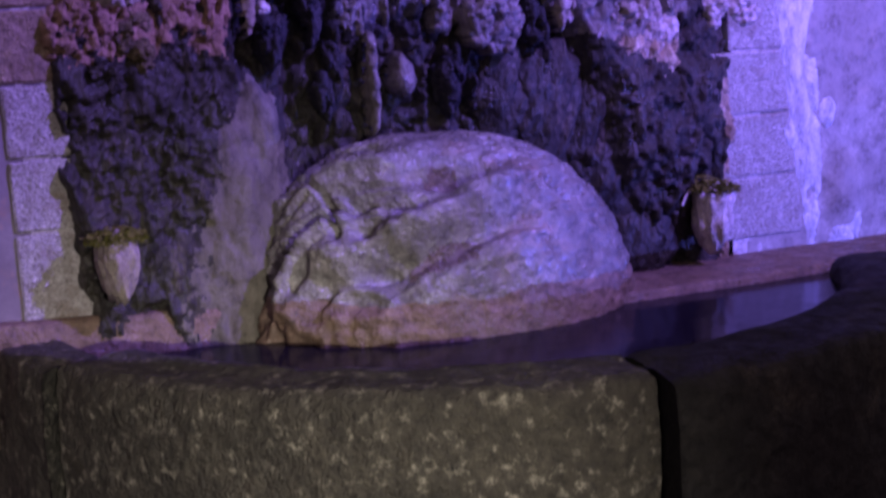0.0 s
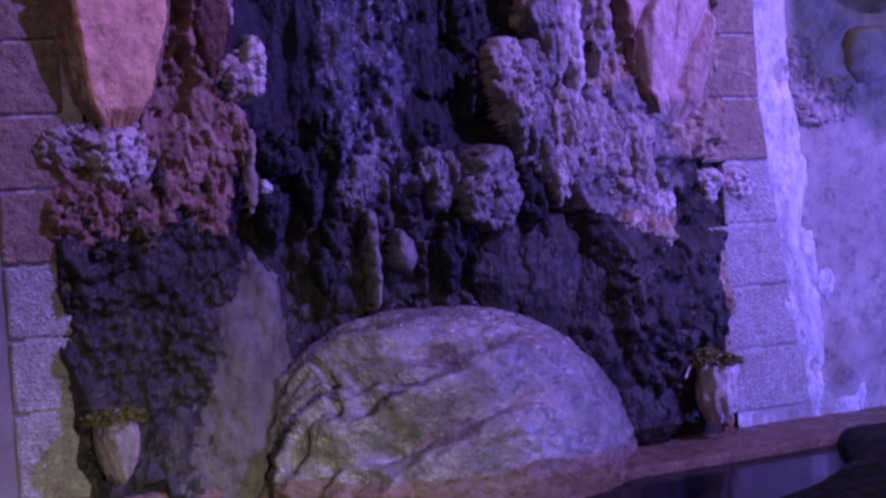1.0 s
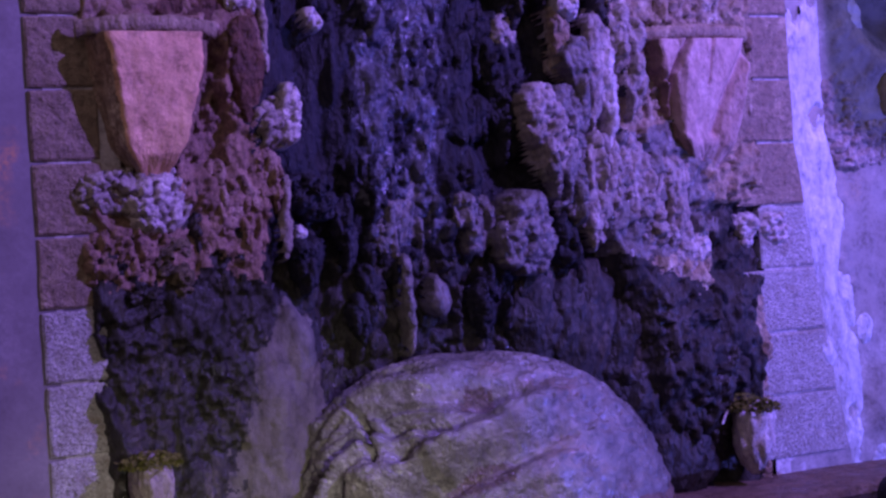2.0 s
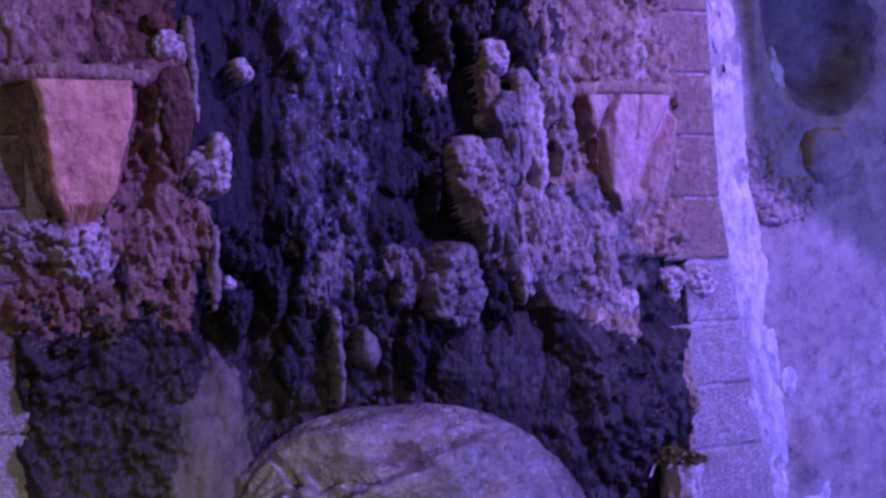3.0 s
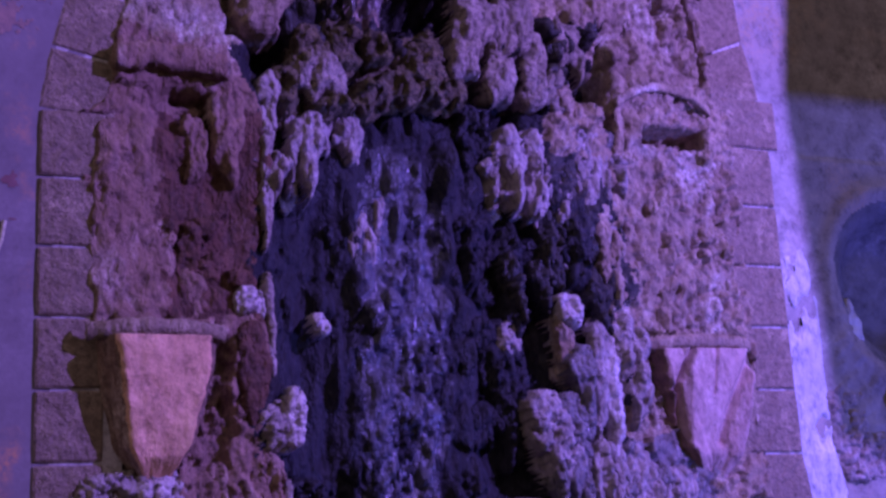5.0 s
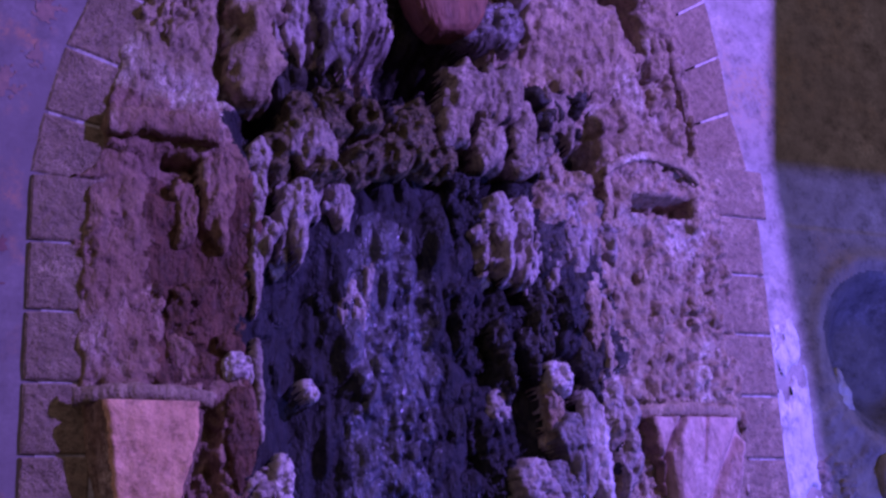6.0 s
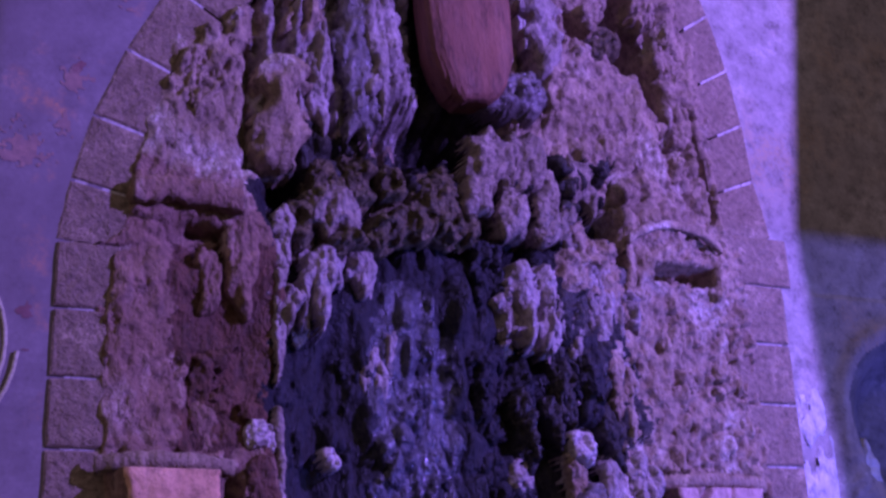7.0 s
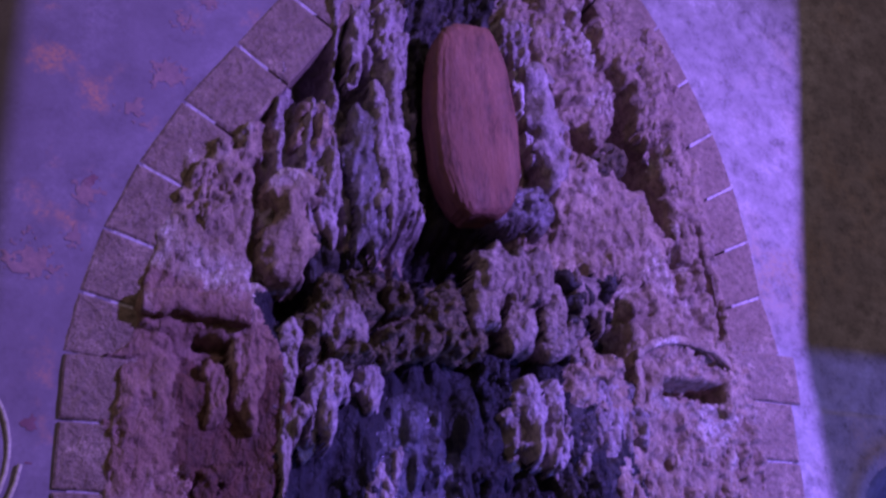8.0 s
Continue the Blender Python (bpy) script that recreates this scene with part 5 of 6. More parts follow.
rock("drape", -1.088, 3.940, 0.134, 0.206, 0.036, 0.034, PINK, "rough pinkish chip of tufa on the pier", group="chips of tufa", name="tufa_chip")
rock("drape", -0.909, 3.709, 0.079, 0.072, 0.036, 0.034, PINK, "rough pinkish chip of tufa on the pier", group="chips of tufa", name="tufa_chip")
rock("drape", -0.898, 3.863, 0.101, 0.115, 0.036, 0.034, PINK, "rough pinkish chip of tufa on the pier", group="chips of tufa", name="tufa_chip")
rock("drape", -1.079, 3.879, 0.076, 0.142, 0.036, 0.034, PINK, "rough pinkish chip of tufa on the pier", group="chips of tufa", name="tufa_chip")
rock("crag", -0.916, 3.809, 0.102, 0.086, 0.036, 0.034, PINK, "rough pinkish chip of tufa on the pier", group="chips of tufa", name="tufa_chip")
rock("crag", -1.051, 3.772, 0.143, 0.246, 0.036, 0.034, PINK, "rough pinkish chip of tufa on the pier", group="chips of tufa", name="tufa_chip")
rock("crag", -0.995, 3.539, 0.130, 0.191, 0.036, 0.034, PINK, "rough pinkish chip of tufa on the pier", group="chips of tufa", name="tufa_chip")
rock("crag", -1.078, 3.594, 0.142, 0.134, 0.036, 0.034, PINK, "rough pinkish chip of tufa on the pier", group="chips of tufa", name="tufa_chip")
rock("crag", 1.056, 4.749, 0.172, 0.296, 0.048, 0.06, PINK, "rough pinkish chip of tufa on the pier", group="chips of tufa", name="tufa_chip")
rock("crag", 1.088, 5.030, 0.114, 0.125, 0.048, 0.06, PINK, "rough pinkish chip of tufa on the pier", group="chips of tufa", name="tufa_chip")
rock("crag", 1.055, 4.523, 0.138, 0.185, 0.048, 0.06, PINK, "rough pinkish chip of tufa on the pier", group="chips of tufa", name="tufa_chip")
rock("crag", 1.098, 4.732, 0.137, 0.222, 0.048, 0.06, PINK, "rough pinkish chip of tufa on the pier", group="chips of tufa", name="tufa_chip")
rock("drape", 0.860, 4.939, 0.183, 0.325, 0.048, 0.06, PINK, "rough pinkish chip of tufa on the pier", group="chips of tufa", name="tufa_chip")
rock("crag", 1.057, 4.550, 0.138, 0.249, 0.048, 0.06, PINK, "rough pinkish chip of tufa on the pier", group="chips of tufa", name="tufa_chip")
rock("crag", 1.016, 4.645, 0.135, 0.123, 0.048, 0.06, PINK, "rough pinkish chip of tufa on the pier", group="chips of tufa", name="tufa_chip")
rock("crag", 1.143, 4.756, 0.163, 0.202, 0.048, 0.06, PINK, "rough pinkish chip of tufa on the pier", group="chips of tufa", name="tufa_chip")
rock("drape", 1.103, 4.885, 0.147, 0.260, 0.048, 0.06, PINK, "rough pinkish chip of tufa on the pier", group="chips of tufa", name="tufa_chip")
rock("drape", 1.051, 4.462, 0.120, 0.210, 0.048, 0.06, PINK, "rough pinkish chip of tufa on the pier", group="chips of tufa", name="tufa_chip")
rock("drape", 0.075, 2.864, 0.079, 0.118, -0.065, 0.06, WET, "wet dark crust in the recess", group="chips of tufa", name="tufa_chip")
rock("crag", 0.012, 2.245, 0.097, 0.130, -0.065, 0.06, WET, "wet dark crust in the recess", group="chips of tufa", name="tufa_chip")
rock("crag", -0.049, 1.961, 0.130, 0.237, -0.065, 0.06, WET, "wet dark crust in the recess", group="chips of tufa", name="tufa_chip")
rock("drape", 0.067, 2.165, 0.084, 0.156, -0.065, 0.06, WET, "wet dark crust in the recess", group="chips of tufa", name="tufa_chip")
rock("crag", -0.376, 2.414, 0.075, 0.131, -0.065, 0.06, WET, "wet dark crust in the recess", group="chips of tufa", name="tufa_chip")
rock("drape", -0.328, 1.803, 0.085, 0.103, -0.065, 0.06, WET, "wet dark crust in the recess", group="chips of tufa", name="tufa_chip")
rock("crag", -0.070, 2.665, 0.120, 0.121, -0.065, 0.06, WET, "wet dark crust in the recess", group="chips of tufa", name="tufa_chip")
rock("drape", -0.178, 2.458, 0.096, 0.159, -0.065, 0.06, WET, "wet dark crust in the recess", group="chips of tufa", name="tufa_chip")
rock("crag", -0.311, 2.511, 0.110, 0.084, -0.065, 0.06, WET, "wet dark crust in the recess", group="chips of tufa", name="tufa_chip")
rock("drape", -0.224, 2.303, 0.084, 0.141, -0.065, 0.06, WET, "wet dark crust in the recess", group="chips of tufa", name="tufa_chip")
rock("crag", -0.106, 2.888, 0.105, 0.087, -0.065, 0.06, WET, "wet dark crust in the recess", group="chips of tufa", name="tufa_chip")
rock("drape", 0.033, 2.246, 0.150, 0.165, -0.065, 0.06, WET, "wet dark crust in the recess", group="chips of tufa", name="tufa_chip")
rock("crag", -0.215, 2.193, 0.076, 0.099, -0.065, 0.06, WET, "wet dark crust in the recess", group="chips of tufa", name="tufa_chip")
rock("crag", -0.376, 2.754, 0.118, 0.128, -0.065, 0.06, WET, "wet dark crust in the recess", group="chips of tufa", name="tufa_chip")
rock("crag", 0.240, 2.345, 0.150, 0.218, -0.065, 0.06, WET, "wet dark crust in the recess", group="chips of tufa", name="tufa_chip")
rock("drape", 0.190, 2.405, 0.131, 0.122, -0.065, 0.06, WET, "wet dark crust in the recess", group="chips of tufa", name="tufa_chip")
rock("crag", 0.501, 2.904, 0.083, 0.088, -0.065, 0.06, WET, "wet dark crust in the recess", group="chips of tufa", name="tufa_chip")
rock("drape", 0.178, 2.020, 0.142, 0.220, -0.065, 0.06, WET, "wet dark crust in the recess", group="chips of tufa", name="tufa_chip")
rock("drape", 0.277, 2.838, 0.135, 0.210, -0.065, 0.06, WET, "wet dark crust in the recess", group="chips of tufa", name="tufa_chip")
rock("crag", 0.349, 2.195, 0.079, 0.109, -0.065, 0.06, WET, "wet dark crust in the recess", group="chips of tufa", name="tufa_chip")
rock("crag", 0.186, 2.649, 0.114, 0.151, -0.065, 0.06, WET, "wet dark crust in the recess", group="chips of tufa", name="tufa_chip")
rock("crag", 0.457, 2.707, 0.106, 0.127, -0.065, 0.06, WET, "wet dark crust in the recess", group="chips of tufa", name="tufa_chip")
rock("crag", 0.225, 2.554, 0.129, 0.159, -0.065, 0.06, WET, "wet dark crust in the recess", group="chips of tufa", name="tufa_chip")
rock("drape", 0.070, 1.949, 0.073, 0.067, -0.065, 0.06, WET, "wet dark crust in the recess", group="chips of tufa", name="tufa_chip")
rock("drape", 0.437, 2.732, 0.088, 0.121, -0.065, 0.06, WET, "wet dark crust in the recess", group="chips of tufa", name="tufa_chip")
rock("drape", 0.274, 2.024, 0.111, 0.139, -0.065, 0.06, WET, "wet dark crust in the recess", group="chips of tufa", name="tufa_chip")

# ---------------------------------------------------------------- carved pieces
def corbel(x, top, width, height, label, cheeks, foot, cracked, seed, band_label, stuff, beads):
    """Tapering carved corbel: a front that leans back, slanting cheeks, under a roll moulding.
    cheeks: widths of the left and right cheek, as shares; foot: left and right ends of its foot, as shares."""
    thing = empty("carved_corbel", label, "corbel", "pair of carved corbels")
    thing.location = (x, 0, top)
    nz, nx = 120, 110
    T, U = np.meshgrid(np.linspace(0, 1, nz), np.linspace(0, 1, nx), indexing="ij")
    lo, hi = foot[0] * T ** 1.25, 1 - (1 - foot[1]) * T ** 1.25
    lo, hi = lo + 0.28 * (hi - lo) * step(0.70, 1.06, T) + 0.02 * fbm(T * 5, 0 * T, seed + 6), hi - 0.28 * (hi - lo) * step(0.70, 1.06, T) + 0.03 * fbm(T * 6, 0 * T + 3, seed + 7)
    S = lo + (hi - lo) * U
    worn = U + 0.055 * fbm(U * 3, T * 5, seed + 8)
    ramp = np.minimum(np.clip(worn / cheeks[0], 0, 1), np.clip((1 - worn) / cheeks[1], 0, 1))
    ramp = np.sqrt(ramp * step(0, 1.0, ramp) + 1e-6)
    ramp = 0.35 * ramp + 0.65 * step(0, 1.0, ramp)
    out = (0.175 - 0.085 * T ** 1.6) * (0.72 if cracked else 1) * ramp * (1 - 0.75 * step(0.80, 1.02, T)) + 0.02
    on_cheek = 1 - step(0.75, 1.0, ramp)
    out = out + on_cheek * 0.012 * ridged(U * 16, T * 2, seed, 2) * step(0, 0.1, ramp) + 0.012 * fbm(U * 3, T * 3, seed + 1) + 0.0035 * fbm(U * 15, T * 18, seed + 2)
    if cracked:
        left = near_line(S, T, ((0.33, 0.0), (0.19, 0.26), (0.24, 0.70)))
        branch = near_line(S, T, ((0.06, 0.24), (0.19, 0.33)))
        right = near_line(S, T, ((0.93, 0.0), (0.66, 0.48), (0.57, 0.72)))
        middle = near_line(S, T, ((0.55, 0.0), (0.50, 0.35)))
        out = out - 0.05 * np.exp(-(left / 0.022) ** 2) - 0.03 * np.exp(-(branch / 0.02) ** 2) - 0.035 * np.exp(-(right / 0.045) ** 2) - 0.012 * np.exp(-(middle / 0.015) ** 2)
        out = out + 0.02 * step(0.0, 0.10, S - 0.93 + 0.40 * T) - 0.02 * step(0.30, 0.24, S) + 0.010 * fbm(U * 5, T * 2.5, seed + 4)
    V = np.stack([(S - 0.5) * width, -out, -T * height], -1).reshape(-1, 3)
    idx = np.arange(nz * nx).reshape(nz, nx)
    F = np.stack([idx[:-1, :-1], idx[:-1, 1:], idx[1:, 1:], idx[1:, :-1]], -1).reshape(-1, 4)
    body = mesh_ob("body", V.tolist(), F[:, ::-1].tolist() + [list(range(nx))], stuff, parent=thing)
    body.data.materials.append(ROSY)
    cheek = (on_cheek + 0.3 * fbm(U * 5, T * 6, seed + 3) > 0.5)[:-1, :-1].reshape(-1)
    body.data.polygons.foreach_set("material_index", [int(v) for v in cheek] + [1])
    band = bmesh.new()
    n = 60
    ring = []
    for i in range(n):
        u = 2 * i / (n - 1) - 1
        arc = (0.14 if cracked else 0.19) - 0.07 * abs(u) ** 3
        bead = beads * math.sin(i * math.pi * 0.9) + 0.012 * float(fbm(np.array([u * 6.0]), np.array([0.3]), seed + 5)[0])
        row = []
        for k in range(9):
            a = math.pi * k / 8
            row.append(band.verts.new((u * width * 0.52, -0.02 - arc * 0.9 - (0.024 + bead) * math.sin(a) + 0.04, 0.022 + (0.030 + bead) * math.cos(a) + 0.012 * (1 - u * u))))
        ring.append(row)
    for a, b in zip(ring, ring[1:]):
        for k in range(8):
            band.faces.new((a[k], a[k + 1], b[k + 1], b[k]))
        band.faces.new((a[8], a[0], b[0], b[8]))
    bmesh.ops.recalc_face_normals(band, faces=band.faces)
    part("moulding", band, PINK, thing, band_label)
    return thing


corbel(-1.105, 2.315, 0.46, 0.50, "salmon-coloured tapering stone corbel", (0.22, 0.13), (0.30, 0.70), False, 81, "worn pinkish roll moulding", TERRA, 0.0)
corbel(1.135, 2.31, 0.49, 0.52, "cracked pinkish tapering stone corbel", (0.10, 0.10), (0.34, 0.78), True, 83, "beaded pinkish moulding", FADED, 0.005)


def hood(x, z, width, label, seed, material, thick, rise, bead=0.0):
    """Broken carved hood: an arched lip with stumps of its sides and a hollow under it."""
    thing = empty("carved_hood", label, "carving", "pair of carved hoods")
    thing.location = (x, 0, z)
    bm = bmesh.new()
    n, rows = 50, []
    for i in range(n):
        u = 2 * i / (n - 1) - 1
        lift = rise * (1 - abs(u) ** 2.5)
        row = []
        for k in range(14):
            a = 2 * math.pi * k / 14
            r = 1 + 0.40 * float(fbm(np.array([u * 5.0 + seed]), np.array([k * 0.6]), seed)[0])
            row.append(bm.verts.new((u * width / 2, -0.07 - thick * r * math.copysign(abs(math.cos(a)) ** 0.5, math.cos(a)), lift + thick * r * math.copysign(abs(math.sin(a)) ** 0.5, math.sin(a)) * (1 + bead * (i % 2)))))
        rows.append(row)
    for a, b in zip(rows, rows[1:]):
        for k in range(14):
            bm.faces.new((a[k], b[k], b[(k + 1) % 14], a[(k + 1) % 14]))
    bm.faces.new(rows[0])
    bm.faces.new(rows[-1][::-1])
    bmesh.ops.recalc_face_normals(bm, faces=bm.faces)
    part("lip", bm, material, thing)
    return thing


hood(1.055, 3.36, 0.46, "beaded pinkish hood moulding over a dark slot", 91, PINK, 0.017, 0.085, 0.35)
hood(-1.05, 3.34, 0.40, "broken carved hood over a shaded hollow", 92, ROSY, 0.048, 0.015)


def red_stone():
    V, F = ball(5)
    P = V.copy()
    P[:, 0] = np.sign(P[:, 0]) * np.abs(P[:, 0]) ** 0.32
    P[:, 1] = np.sign(P[:, 1]) * np.abs(P[:, 1]) ** 0.45
    P[:, 2] = np.sign(P[:, 2]) * np.abs(P[:, 2]) ** 0.24
    P[:, 0] *= 1 - 0.10 * np.abs(P[:, 2]) ** 3
    P *= (1 + 0.05 * fbm(V[:, 0] * 3, V[:, 2] * 1.5, 95) + 0.02 * fbm(V[:, 0] * 12, V[:, 2] * 3, 96))[:, None]
    P[:, 0] *= 1 - 0.40 * np.clip(P[:, 2] - 0.35, 0, 1) - 0.75 * np.clip(-P[:, 2] - 0.55, 0, 1)
    P[:, 0] += 0.10 * np.clip(0.4 - np.abs(P[:, 2]), 0, 1) * np.sign(P[:, 0])
    P = P * np.array([0.192, 0.11, 0.475])
    ob = mesh_ob("red_stone", P.tolist(), F, BRICKRED)
    ob.location = (0.122, -0.02, 4.365)
    ob.rotation_euler = (0, radians(-3), 0)
    return tagged(ob, "long smooth brick-red stone wedged upright in the hollow", "stone")


red_stone()


# ---------------------------------------------------------------- the mound and the spouts
def mound():
    """Rounded travertine mound with a crease, a hollow on top and a fluted left flank."""
    n, m = 260, 200
    A, B = np.meshgrid(np.linspace(0, 2 * math.pi, n, endpoint=False), np.linspace(0, 1, m))
    r = np.sin(B * math.pi / 2) ** 0.86
    zz = np.cos(B * math.pi / 2) ** 0.80
    x, y = r * np.cos(A), r * np.sin(A)
    w = 1 + 0.05 * np.cos(2 * A + 0.6)
    X, Y, Z = x * w - 0.10 * zz ** 2, y * w, zz
    d = 0.05 * fbm(X * 2.0 + 5, Y * 3 + Z * 3, 101) + 0.012 * fbm(X * 9, Y * 9 + Z * 9, 102) + 0.005 * fbm(X * 30, Y * 30 + Z * 26, 103)
    # a lip climbs to the right over the belly, with a groove under it; a saddle and a hollow above, then the crown
    above = Z - (0.52 + 0.22 * (X + 0.6)) + 0.025 * fbm(X * 5, Z * 5, 107)
    front = step(0.25, 0.05, Y)
    window = step(-0.74, -0.60, X) * step(0.34, 0.05, X) * front
    d += window * (0.09 * np.exp(-((above - 0.06) / 0.075) ** 2) - 0.11 * np.exp(-((above + 0.085) / 0.075) ** 2) + 0.03 * np.exp(-((above + 0.22) / 0.12) ** 2))
    d -= 0.14 * front * np.exp(-(((X + 0.40) / 0.28) ** 2 + ((above - 0.16) / 0.07) ** 2))
    d -= 0.15 * front * np.exp(-(((X + 0.16 + 0.05 * fbm(X * 6, Z * 6, 113)) / 0.20) ** 2 + ((Z - 0.86) / 0.055) ** 2))
    d += 0.05 * front * np.exp(-(((X - 0.02) / 0.35) ** 2 + ((Z - 0.76) / 0.035) ** 2))
    # pocks on the crown, upright notches at the left shoulder
    d -= 0.035 * step(0.32, 0.12, cells(X * 9, (Y + Z) * 9, 108)[0]) * step(0.45, 0.7, Z) * step(-0.1, 0.3, X + 0.3 * fbm(X * 4, Z * 4, 114))
    d -= 0.07 * front * step(0.35, 0.75, ridged(X * 11, Z * 1.5, 115, 1)) ** 3 * step(-0.86, -0.76, X) * step(-0.50, -0.58, X) * step(0.55, 0.62, Z) * step(0.84, 0.76, Z)
    # crust of small drips where water runs down the belly
    d += 0.016 * knobs(X * 0.5, Z * 0.35, 0.028, 109) * step(0.75, 0.5, Z)
    flute = step(-0.30, -0.62, X) * (Y < 0.2)
    facet = np.exp(-(((X + 0.78) / 0.14) ** 2 + ((Z - 0.50) / 0.12) ** 2))
    d += flute * (1 - facet) * (0.26 * (ridged(X * 7 + Y * 8, Z * 2 + 3, 104, 3) - 0.75))
    d += 0.018 * step(0.45, 0.1, Z) * np.abs(vnoise(A * 14, Z * 3, 105))
    k = 1 + d
    V = np.stack([0.035 + 0.70 * X * k, -0.14 + 0.46 * Y * k, 0.40 + 0.745 * Z * k], -1)
    idx = np.arange(n * m).reshape(m, n)
    F = np.stack([idx[:-1], np.roll(idx[:-1], -1, 1), np.roll(idx[1:], -1, 1), idx[1:]], -1).reshape(-1, 4)
    ob = mesh_ob("mound", V.reshape(-1, 3).tolist(), F[:, ::-1].tolist(), MOUND)
    fz = V.reshape(-1, 3)[F].mean(1)
    low = fz[:, 2] < 0.60 + 0.03 * fbm(fz[:, 0] * 5, fz[:, 1] * 5, 106)
    ob.data.materials.append(CURB)
    ob.data.materials.append(HOLLOWSHADE)
    fx, fn, fa = (v.reshape(-1)[F].mean(1) for v in (X, Z, above))
    blur = 0.5 * fbm(fx * 5, fn * 7, 118) + 0.25 * fbm(fx * 22, fn * 26, 119)
    # darker reddish stone in the hollow and under the lip: their shade, as colour
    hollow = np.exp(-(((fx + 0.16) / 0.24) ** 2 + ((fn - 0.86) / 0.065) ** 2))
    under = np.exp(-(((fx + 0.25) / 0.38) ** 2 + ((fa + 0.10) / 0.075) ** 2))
    shade_mask = (np.maximum(hollow, under) + blur > 0.55) & (fz[:, 1] < 0.0)
    ob.data.polygons.foreach_set("material_index", np.where(low, 1, np.where(shade_mask, 2, 0)))
    return tagged(ob, "big rounded wet travertine mound with a reddish waterline", "rock mound")


mound()


def spout(x, z, width, height, label, coat):
    """Lime-coated spout stump with a cushion of moss on top."""
    thing = empty("spout", label, "spout", "pair of spouts")
    thing.location = (x, -0.17, z)
    V, F = ball(4)
    b, a = V[:, 2], np.arctan2(V[:, 0], -V[:, 1])
    P = V * (0.80 + 0.34 * np.abs(vnoise(a * 3.5 + 9, b * 1.2 + x, 111)) + 0.10 * fbm(a * 6, b * 5 + x, 112))[:, None]
    P[:, 2] = np.sign(P[:, 2]) * np.abs(P[:, 2]) ** 0.8
    P[:, :2] *= (0.85 + 0.28 * b)[:, None]
    mesh_ob("stump", (P * np.array([width / 2, 0.12, height / 2])).tolist(), F, coat, parent=thing, label="pale lime-coated stump")
    rnd = random.Random(int(abs(x) * 100))
    bm = bmesh.new()
    for _ in range(700):
        u, v = rnd.uniform(-1, 1), rnd.uniform(-1, 1)
        if u * u + v * v > 1:
            continue
        px, py, pz = u * width * 0.62, v * 0.11, height * 0.45 - 0.03 * (u * u + v * v) + rnd.uniform(-0.006, 0.012)
        s, ang = rnd.uniform(0.010, 0.022), rnd.uniform(0, 6.28)
        dx, dy = s * math.cos(ang), s * math.sin(ang)
        q = [bm.verts.new(c) for c in ((px - dx * 0.4, py - dy * 0.4, pz), (px + dy * 0.4, py - dx * 0.4, pz + s * 0.6), (px + dx, py + dy, pz + s * 0.9), (px - dy * 0.4, py + dx * 0.4, pz + s * 0.4))]
        bm.faces.new(q)
    part("moss", bm, MOSS, thing, "yellow-green cushion of moss", smooth=False)
    return thing


spout(-1.195, 0.78, 0.17, 0.26, "lime-coated spout with moss at the foot of the wall", GREYCAL)
spout(1.225, 0.69, 0.18, 0.30, "lime-coated spout with moss at the foot of the wall", CALCITE)


def fern(x, y, z):
    """Small fern tuft: arching fronds with paired leaflets."""
    thing = empty("fern", "small dark green fern tuft above the spout", "plant")
    thing.location = (x, y, z)
    rnd = random.Random(5)
    for _ in range(7):
        bm = bmesh.new()
        a, n = rnd.uniform(-2.6, -0.5), 9
        length = rnd.uniform(0.05, 0.09)
        for k in range(n):
            t = k / n
            px, py, pz = math.cos(a) * length * t, math.sin(a) * length * t, 0.05 * t - 0.07 * t * t
            for side in (-1, 1):
                s = 0.014 * (1 - t * 0.7)
                ex, ey = -math.sin(a) * side * s, math.cos(a) * side * s
                bm.faces.new([bm.verts.new(c) for c in ((px, py, pz), (px + ex * 0.6 + 0.004, py + ey * 0.6, pz + 0.003), (px + ex, py + ey, pz - 0.003), (px + ex * 0.5 - 0.004, py + ey * 0.5, pz - 0.002))])
        part("frond", bm, MOSS, thing, smooth=False)
    return thing


fern(1.17, -0.16, 0.86)


def tube(name, points, radius, material, label, category, cyclic=False):
    cu = bpy.data.curves.new(name, "CURVE")
    cu.dimensions, cu.bevel_depth, cu.bevel_resolution = "3D", radius, 3
    sp = cu.splines.new("POLY")
    sp.points.add(len(points) - 1)
    for p, c in zip(sp.points, points):
        p.co = (*c, 1)
    sp.use_cyclic_u = cyclic
    cu.materials.append(material)
    return tagged(new(name, cu), label, category)


# a pale twig by the right spout and a coil of hose hung on the left wall
tube("twig", [(1.075, -0.17, 0.755), (1.10, -0.16, 0.79), (1.135, -0.15, 0.815)], 0.005, CALCITE, "short pale twig lying on the wet rock", "twig")
tube("hose_coil", [(-1.862 + (0.13 + 0.0013 * k) * math.cos(k * 0.2), -0.02 - 0.0002 * k, 2.74 + (0.21 + 0.0013 * k) * math.sin(k * 0.2)) for k in range(95)], 0.009, HOSE, "coil of pale hose hung on the plaster wall", "hose")


def knob_stone():
    V, F = ball(4)
    P = V.copy()
    P = np.sign(P) * np.abs(P) ** 0.7
    P *= (1 + 0.14 * fbm(V[:, 0] * 2 + 3, V[:, 2] * 2, 121))[:, None]
    ob = mesh_ob("knob_stone", (P * np.array([0.135, 0.075, 0.13])).tolist(), F, DAMPWALL)
    ob.location = (2.23, -0.04, 2.07)
    return tagged(ob, "rough stone knob under the oval niche", "stone")


knob_stone()


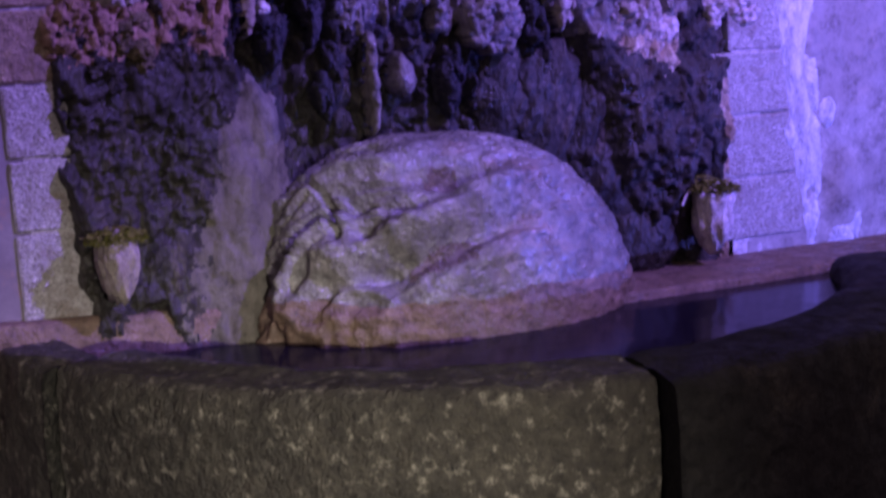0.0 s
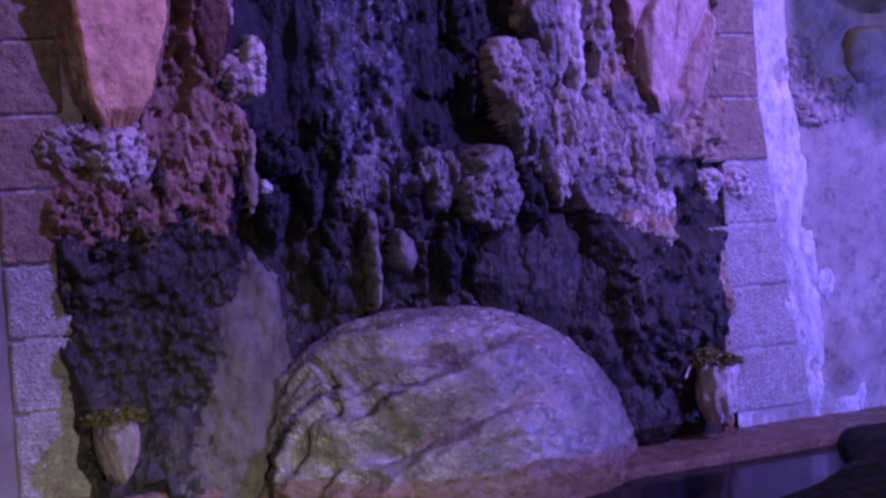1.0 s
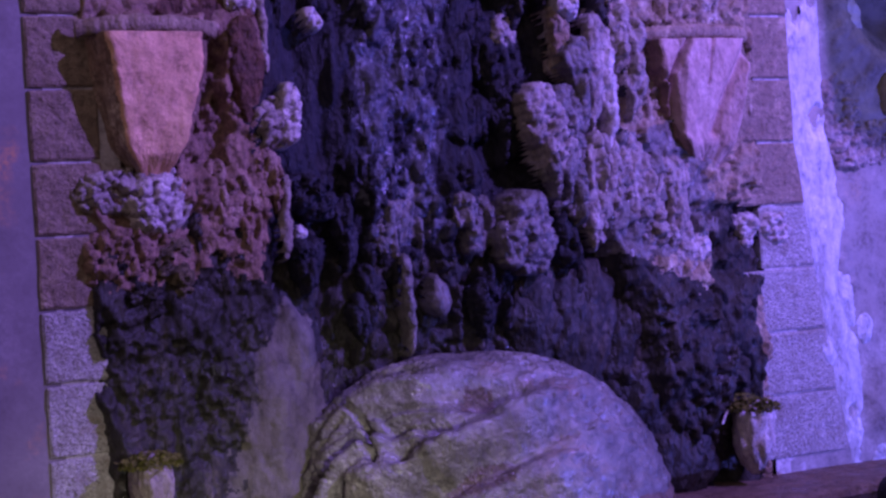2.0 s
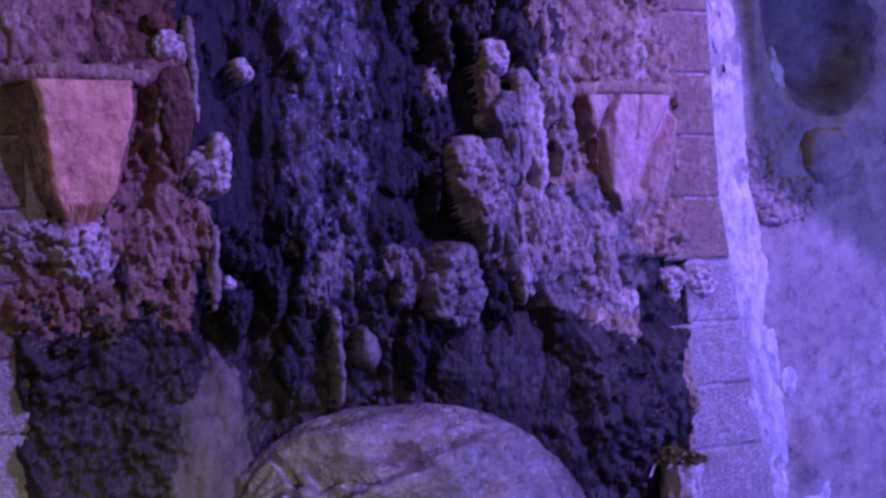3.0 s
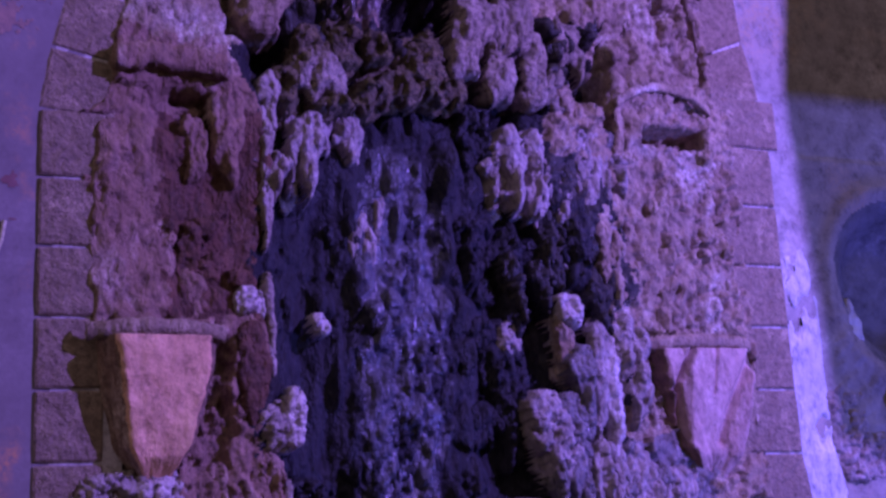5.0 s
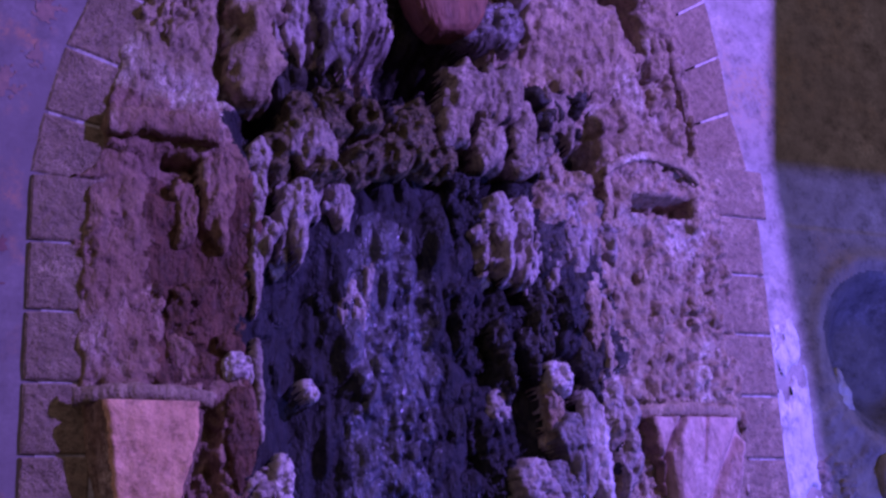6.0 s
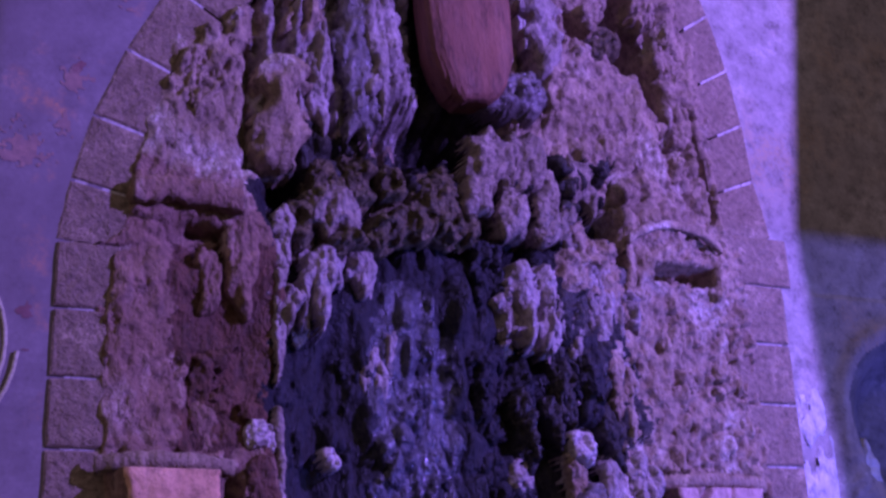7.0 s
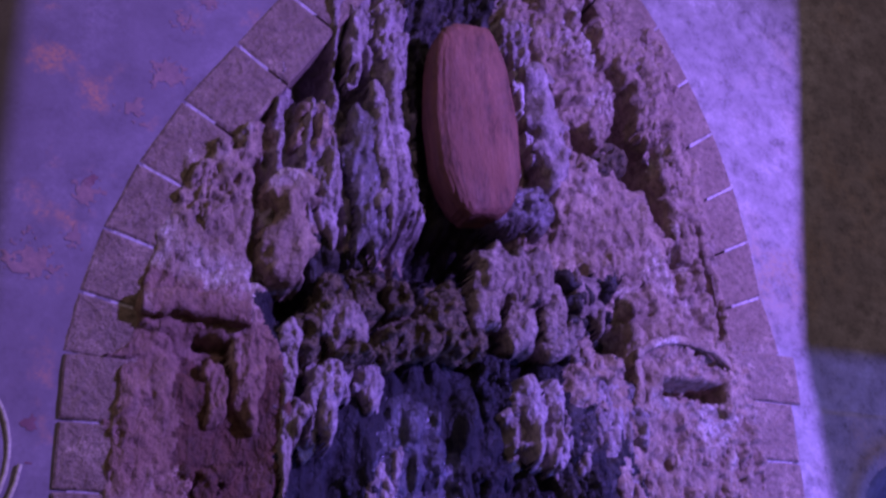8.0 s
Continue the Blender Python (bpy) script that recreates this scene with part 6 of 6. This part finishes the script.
# ---------------------------------------------------------------- the floodlights, out of view: two coloured, one white lamp added
def floodlight(at, target, left, right, up, down, label, half=0.6, trim=()):
    """Lamp housing on a post with four barn doors; half-angles of its opening in degrees.
    trim: the line (x, z) on the wall along which the bent edge of the right door ends the beam."""
    thing = empty("floodlight", label, "floodlight", "floodlights")
    thing.matrix_world = look(at, target)
    reach = 0.5 * half
    l, r, u, d = (reach * math.tan(radians(v)) for v in (left, right, up, down))
    doors = [[(x0, y0), (x1, y0), (x1, y1), (x0, y1)] for x0, x1, y0, y1 in ((-half, -l, -half, half), (r, half, -half, half), (-l, r, u, half), (-l, r, -half, -d))]
    if trim:
        k = reach / (-0.03 - at[1])
        bent = [((x - at[0]) * k, max(-half, min(half, (z - at[2]) * k))) for x, z in trim]
        most = max(x for x, z in bent)
        doors = [doors[0], bent + [(half, -half), (half, half)], [(-l, u), (most, u), (most, half), (-l, half)], [(-l, -half), (most, -half), (most, -d), (-l, -d)]]
    for q in doors:
        bm = bmesh.new()
        f = [bm.verts.new((x, y, -reach)) for x, y in q]
        b = [bm.verts.new((x, y, -reach - 0.003)) for x, y in q]
        bm.faces.new(f)
        bm.faces.new(b[::-1])
        for i in range(len(q)):
            j = (i + 1) % len(q)
            bm.faces.new((f[i], b[i], b[j], f[j]))
        part("barn_door", bm, METAL, thing, smooth=False)
    bm = bmesh.new()
    for p, q in (((-half, -half), (half, -half)), ((half, -half), (half, half)), ((half, half), (-half, half)), ((-half, half), (-half, -half))):
        bm.faces.new([bm.verts.new(c) for c in ((*p, -reach), (*q, -reach), (*q, 0.25), (*p, 0.25))])
    bm.faces.new([bm.verts.new(c) for c in ((-half, -half, 0.25), (half, -half, 0.25), (half, half, 0.25), (-half, half, 0.25))])
    part("housing", bm, METAL, thing, smooth=False)
    bm = bmesh.new()
    bmesh.ops.create_cone(bm, segments=12, radius1=0.04, radius2=0.04, depth=at[2])
    post = part("post", bm, METAL, None, smooth=False)
    post.parent = thing
    post.matrix_parent_inverse = thing.matrix_world.inverted()
    post.location = (at[0], at[1] - 0.3, at[2] / 2)
    return thing


# unseen right door, its bends chosen to end the violet beam along this line
floodlight(VIOLET_AT, VIOLET_TO, *VIOLET_DOORS, "black floodlight with barn doors on a post", trim=((2.33, 7.5), (1.735, 3.53), (1.81, 1.95), (2.75, 1.45), (3.4, 1.1), (3.4, -0.9)))
floodlight(BLUE_AT, BLUE_TO, *BLUE_DOORS, "black floodlight with barn doors on a low post")
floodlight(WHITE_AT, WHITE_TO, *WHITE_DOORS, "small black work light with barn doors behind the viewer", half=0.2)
